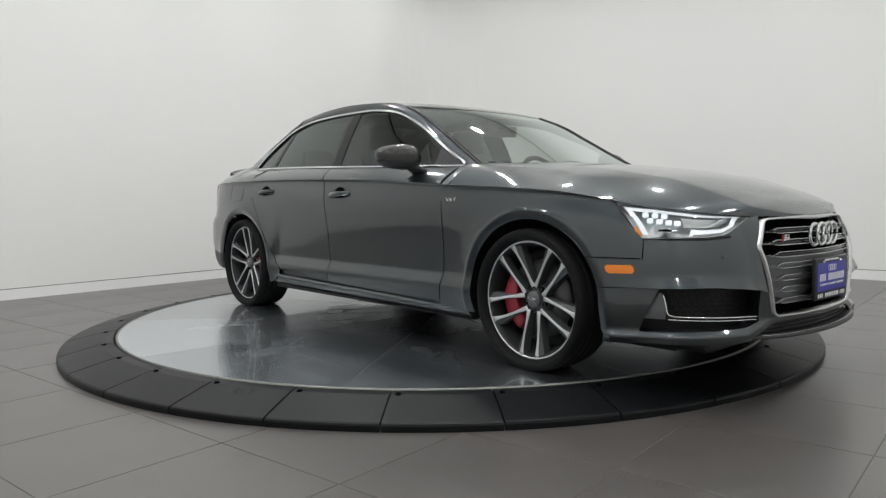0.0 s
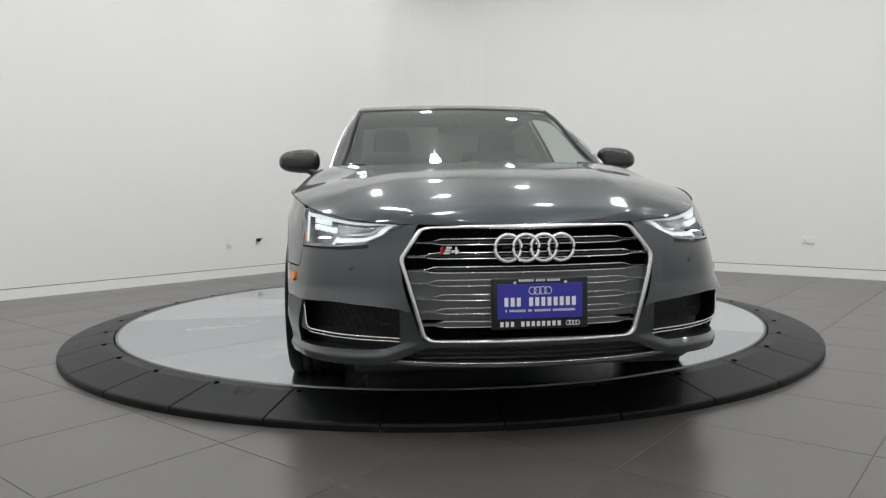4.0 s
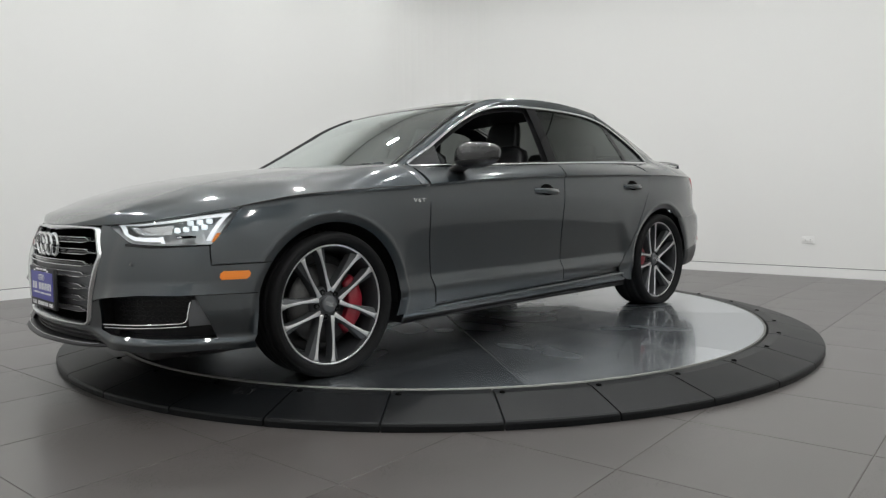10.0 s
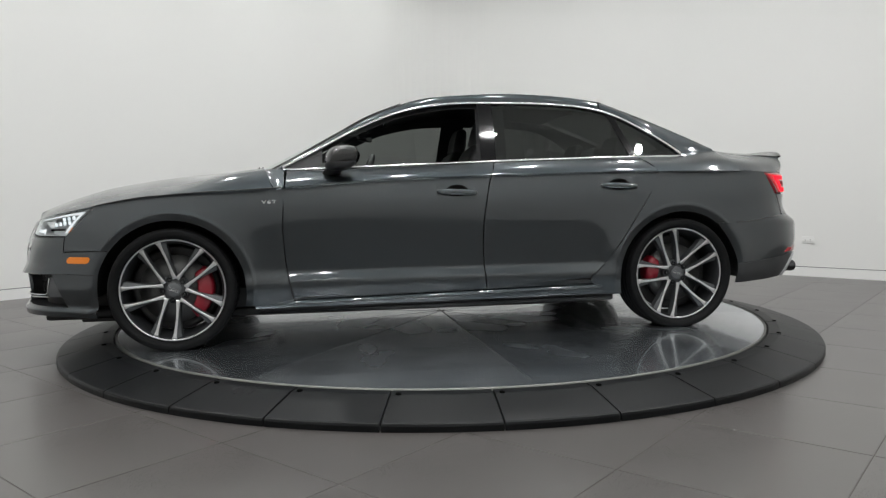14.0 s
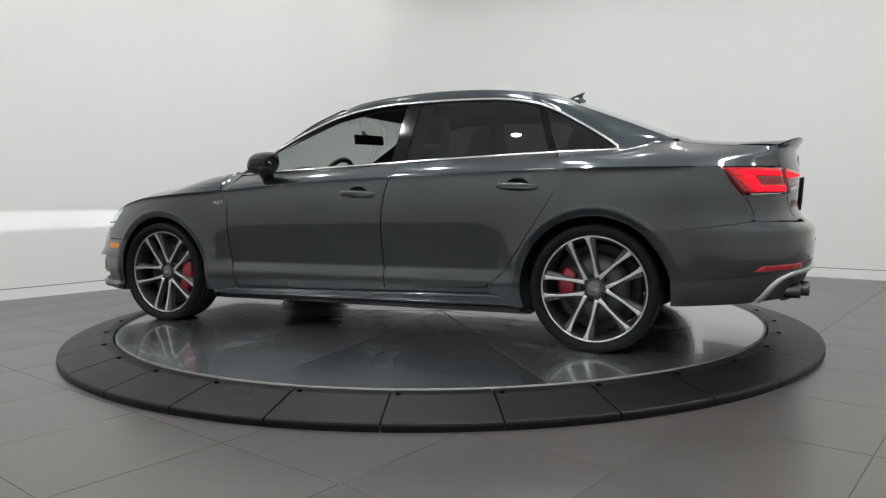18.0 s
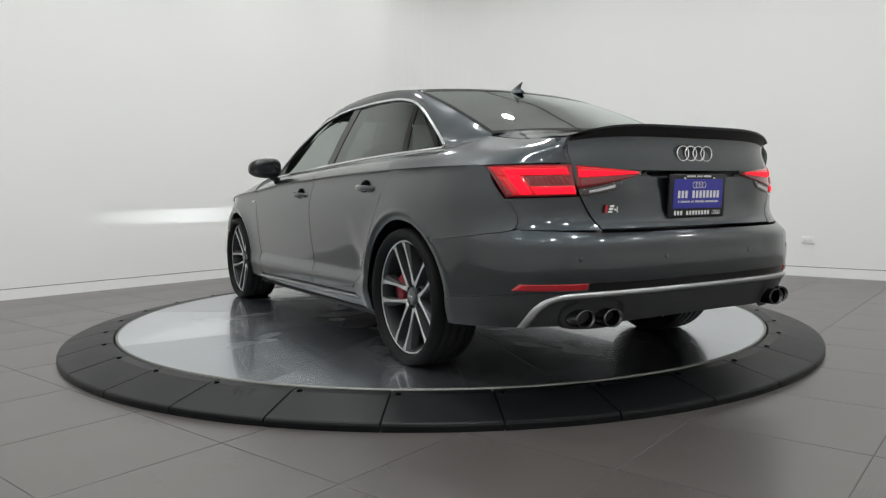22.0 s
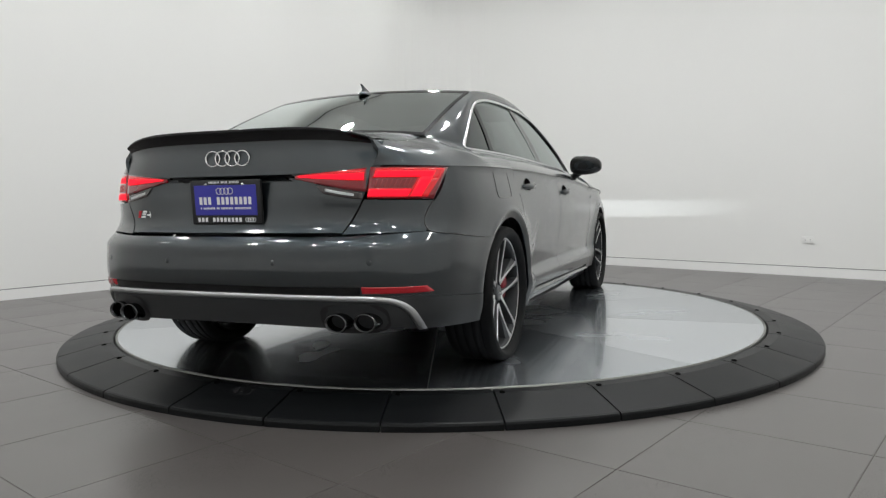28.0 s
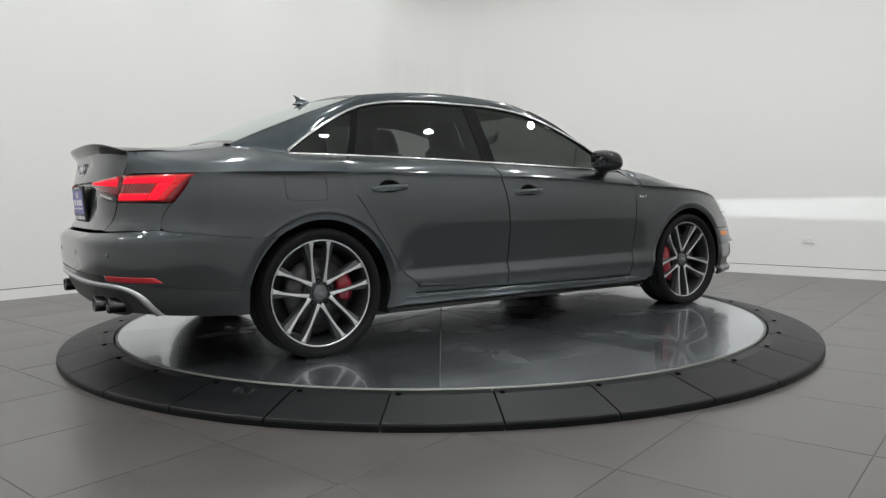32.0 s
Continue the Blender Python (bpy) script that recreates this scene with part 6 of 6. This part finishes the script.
# ---- inside and under the car ----
# black boxes added behind shut gaps; the lowest blocks far light under the car
for nm, x0, x1, w, z0, z1 in (("floor_pan", -1.02, 0.98, 0.835, 0.165, 0.80), ("engine_block", 0.981, 2.02, 0.56, 0.15, 0.69), ("underbody_tray", -1.00, 1.95, 0.58, 0.118, 0.164), ("bonnet_frame", 0.90, 1.78, 0.79, 0.715, 0.755),
                              ("boot_floor", -2.05, -1.021, 0.52, 0.27, 0.90), ("quarter_frame", -1.90, -1.021, 0.80, 0.715, 0.84)):
    bm = bmesh.new()
    box(bm, x0, x1, -w, w, z0, z1, 0.01)
    part(nm, bm, BLACK, car)
for a, b in (((0.9, 0.25), (0.95, -0.35)), ((-0.4, 0.2), (-1.2, 0.35)), ((-0.4, -0.2), (-1.2, -0.35))):
    bm = bmesh.new()
    tube(bm, [(a[0], a[1], 0.125), ((a[0] + b[0]) / 2, (a[1] + b[1]) / 2, 0.13), (b[0], b[1], 0.145)], 0.03, 8)
    part("exhaust_pipe", bm, BRAKE, car)
for x in (AXLE, -AXLE):
    bm = bmesh.new()
    tube(bm, [(x, -0.62, 0.27), (x, 0.62, 0.27)], 0.035, 8)
    tube(bm, [(x + 0.12, -0.55, 0.20), (x + 0.16, 0, 0.19), (x + 0.12, 0.55, 0.20)], 0.022, 8)
    part("axle", bm, BLACK, car)

# headliner
f = crown(roof_mid, roof_edge, 2.4)
bm = bmesh.new()
grid(bm, lambda s, t: f(s, t) * 1.0 + Vector((0, 0, -0.028)), 12, 16)
part("headliner", bm, LEATHER, car, "black headliner")
for sg in (1, -1):
    bm = bmesh.new()
    inner = curve([screen_edge(i / 4) for i in range(4)] + [roof_edge(i / 6) for i in range(7)] + [back_edge(i / 4) for i in range(1, 5)])
    outer = curve([top_pt(x) for x in (0.855, 0.70, 0.52, 0.32, 0.146, -0.1, -0.35, -0.6, -0.82, -1.02, -1.2, -1.35, -1.50)])
    grid(bm, lambda s, t: (lambda p: Vector((p.x, sg * (p.y - 0.022), p.z - 0.016)))(inner(s).lerp(outer(s), t * (1.28 + 0.40 * max(0.0, 1 - 2.5 * s)))), 40, 4)
    part("pillar_lining", bm, LEATHER, car)
    bm = bmesh.new()
    grid(bm, lambda s, t: Vector((0.80 - 2.3 * s, sg * (belt_y(0.80 - 2.3 * s) - 0.012 - 0.06 * t), belt_z(0.80 - 2.3 * s) - 0.004 + 0.012 * math.sin(3 * t) - 0.10 * max(0, t - 0.6))), 30, 5)
    part("door_lining", bm, LEATHER, car, "black padded door top")
    # inside of the middle pillar
    bm = bmesh.new()
    grid(bm, lambda s, t: Vector((-0.235 - 0.17 * s - 0.03 * t, sg * (cabin_y(-0.3, 0.95 + 0.37 * t) - 0.035), 0.95 + 0.37 * t)), 4, 6)
    part("pillar_lining", bm, LEATHER, car)

# dashboard, binnacle and wheel
bm = bmesh.new()


def dash(s, t):
    v = 2 * t - 1
    x = 1.0 - 0.17 * abs(v) ** 2 - 0.50 * s
    hump = 0.045 * math.exp(-((v - 0.50) / 0.26) ** 2) * math.exp(-((s - 0.62) / 0.25) ** 2)
    return Vector((x, 0.70 * v, 0.935 + 0.012 * math.sin(3 * s) + hump - 0.16 * max(0, s - 0.78) / 0.22))


grid(bm, dash, 18, 30)
part("dashboard", bm, LEATHER, car, "black padded dashboard")
bm = bmesh.new()
tube(bm, [(0.0, 0.182 * math.cos(a), 0.182 * math.sin(a)) for a in np.linspace(0, 2 * math.pi, 40, endpoint=False)], 0.0165, 8, True)
box(bm, -0.03, 0.012, -0.075, 0.075, -0.06, 0.05, 0.02)
tube(bm, [(0, -0.18, 0.0), (0, 0.18, 0.0)], 0.016, 6)
tube(bm, [(0, 0, -0.18), (0, 0, 0.0)], 0.016, 6)
part("steering_wheel", bm, LEATHER, car, "black leather steering wheel", matrix=Matrix.Translation((0.40, 0.365, 0.860)) @ Euler((0, radians(-24), 0)).to_matrix().to_4x4())
bm = bmesh.new()
box(bm, -0.012, 0.012, -0.12, 0.12, -0.034, 0.034, 0.010)
part("rear_view_mirror", bm, GLOSS, car, matrix=Matrix.Translation((0.352, 0.0, 1.178)) @ Euler((0, radians(10), radians(-24))).to_matrix().to_4x4())
bm = bmesh.new()
tube(bm, [(0.360, 0, 1.185), (0.400, 0, 1.238)], 0.014, 8)
part("mirror_stem", bm, BLACK, car)


def seat_back(x, y, w, z0, z1, rake, thick):
    bm = bmesh.new()

    def fn(s, t):
        a = 2 * math.pi * s
        z = z0 + (z1 - z0) * t
        k = (1 - 0.25 * t ** 3) * (1 - max(0, t - 0.92) / 0.08 * 0.5)
        cx, cy = math.cos(a), math.sin(a)
        px = thick * 0.5 * math.copysign(abs(cx) ** 0.7, cx) * k
        py = w * 0.5 * math.copysign(abs(cy) ** 0.5, cy) * k
        px += 0.035 * (abs(py) / (w * 0.5)) ** 3
        return Vector((x + px - rake * (z - z0), y + py, z))
    g = grid(bm, fn, 28, 14)
    bm.faces.new([g[i][14] for i in range(28)])
    bmesh.ops.remove_doubles(bm, verts=bm.verts, dist=0.0005)
    bmesh.ops.recalc_face_normals(bm, faces=bm.faces)
    return bm


for y in (0.365, -0.365):
    st = part("front_seat", seat_back(-0.14, y, 0.50, 0.55, 1.10, 0.36, 0.16), LEATHER, car, "black leather sports seat")
    part("headrest", seat_back(-0.345, y, 0.26, 1.09, 1.255, 0.15, 0.09), LEATHER, st)
    bm = bmesh.new()
    box(bm, -0.14, 0.34, y - 0.25, y + 0.25, 0.50, 0.66, 0.05)
    part("seat_cushion", bm, LEATHER, st)
rs = part("rear_bench", seat_back(-1.02, 0.0, 1.24, 0.60, 1.045, 0.42, 0.16), LEATHER, car, "black leather rear bench")
for y in (0.36, -0.36, 0.0):
    part("headrest", seat_back(-1.23, y, 0.25, 1.03, 1.145 if y else 1.10, 0.1, 0.08), LEATHER, rs)
bm = bmesh.new()
grid(bm, lambda s, t: Vector((-1.28 - 0.50 * s, -0.62 + 1.24 * t, 1.005 + 0.045 * s)), 4, 8)
part("parcel_shelf", bm, LEATHER, car, "black parcel shelf")




# ---- what moves ----
def motions():
    steps = [0.5 * i for i in range(65)]
    walk(disc, [(t, pose(0, 0, 0, 0, 0, START + SPIN * t)) for t in steps])
    walk(car, [(t, pose(0, 0, 0, 0, 0, START - 0.5 + SPIN * t) @ pose(CAR_X, CAR_Y, DISC_Z, 0, 0, 0.5)) for t in steps])


motions()
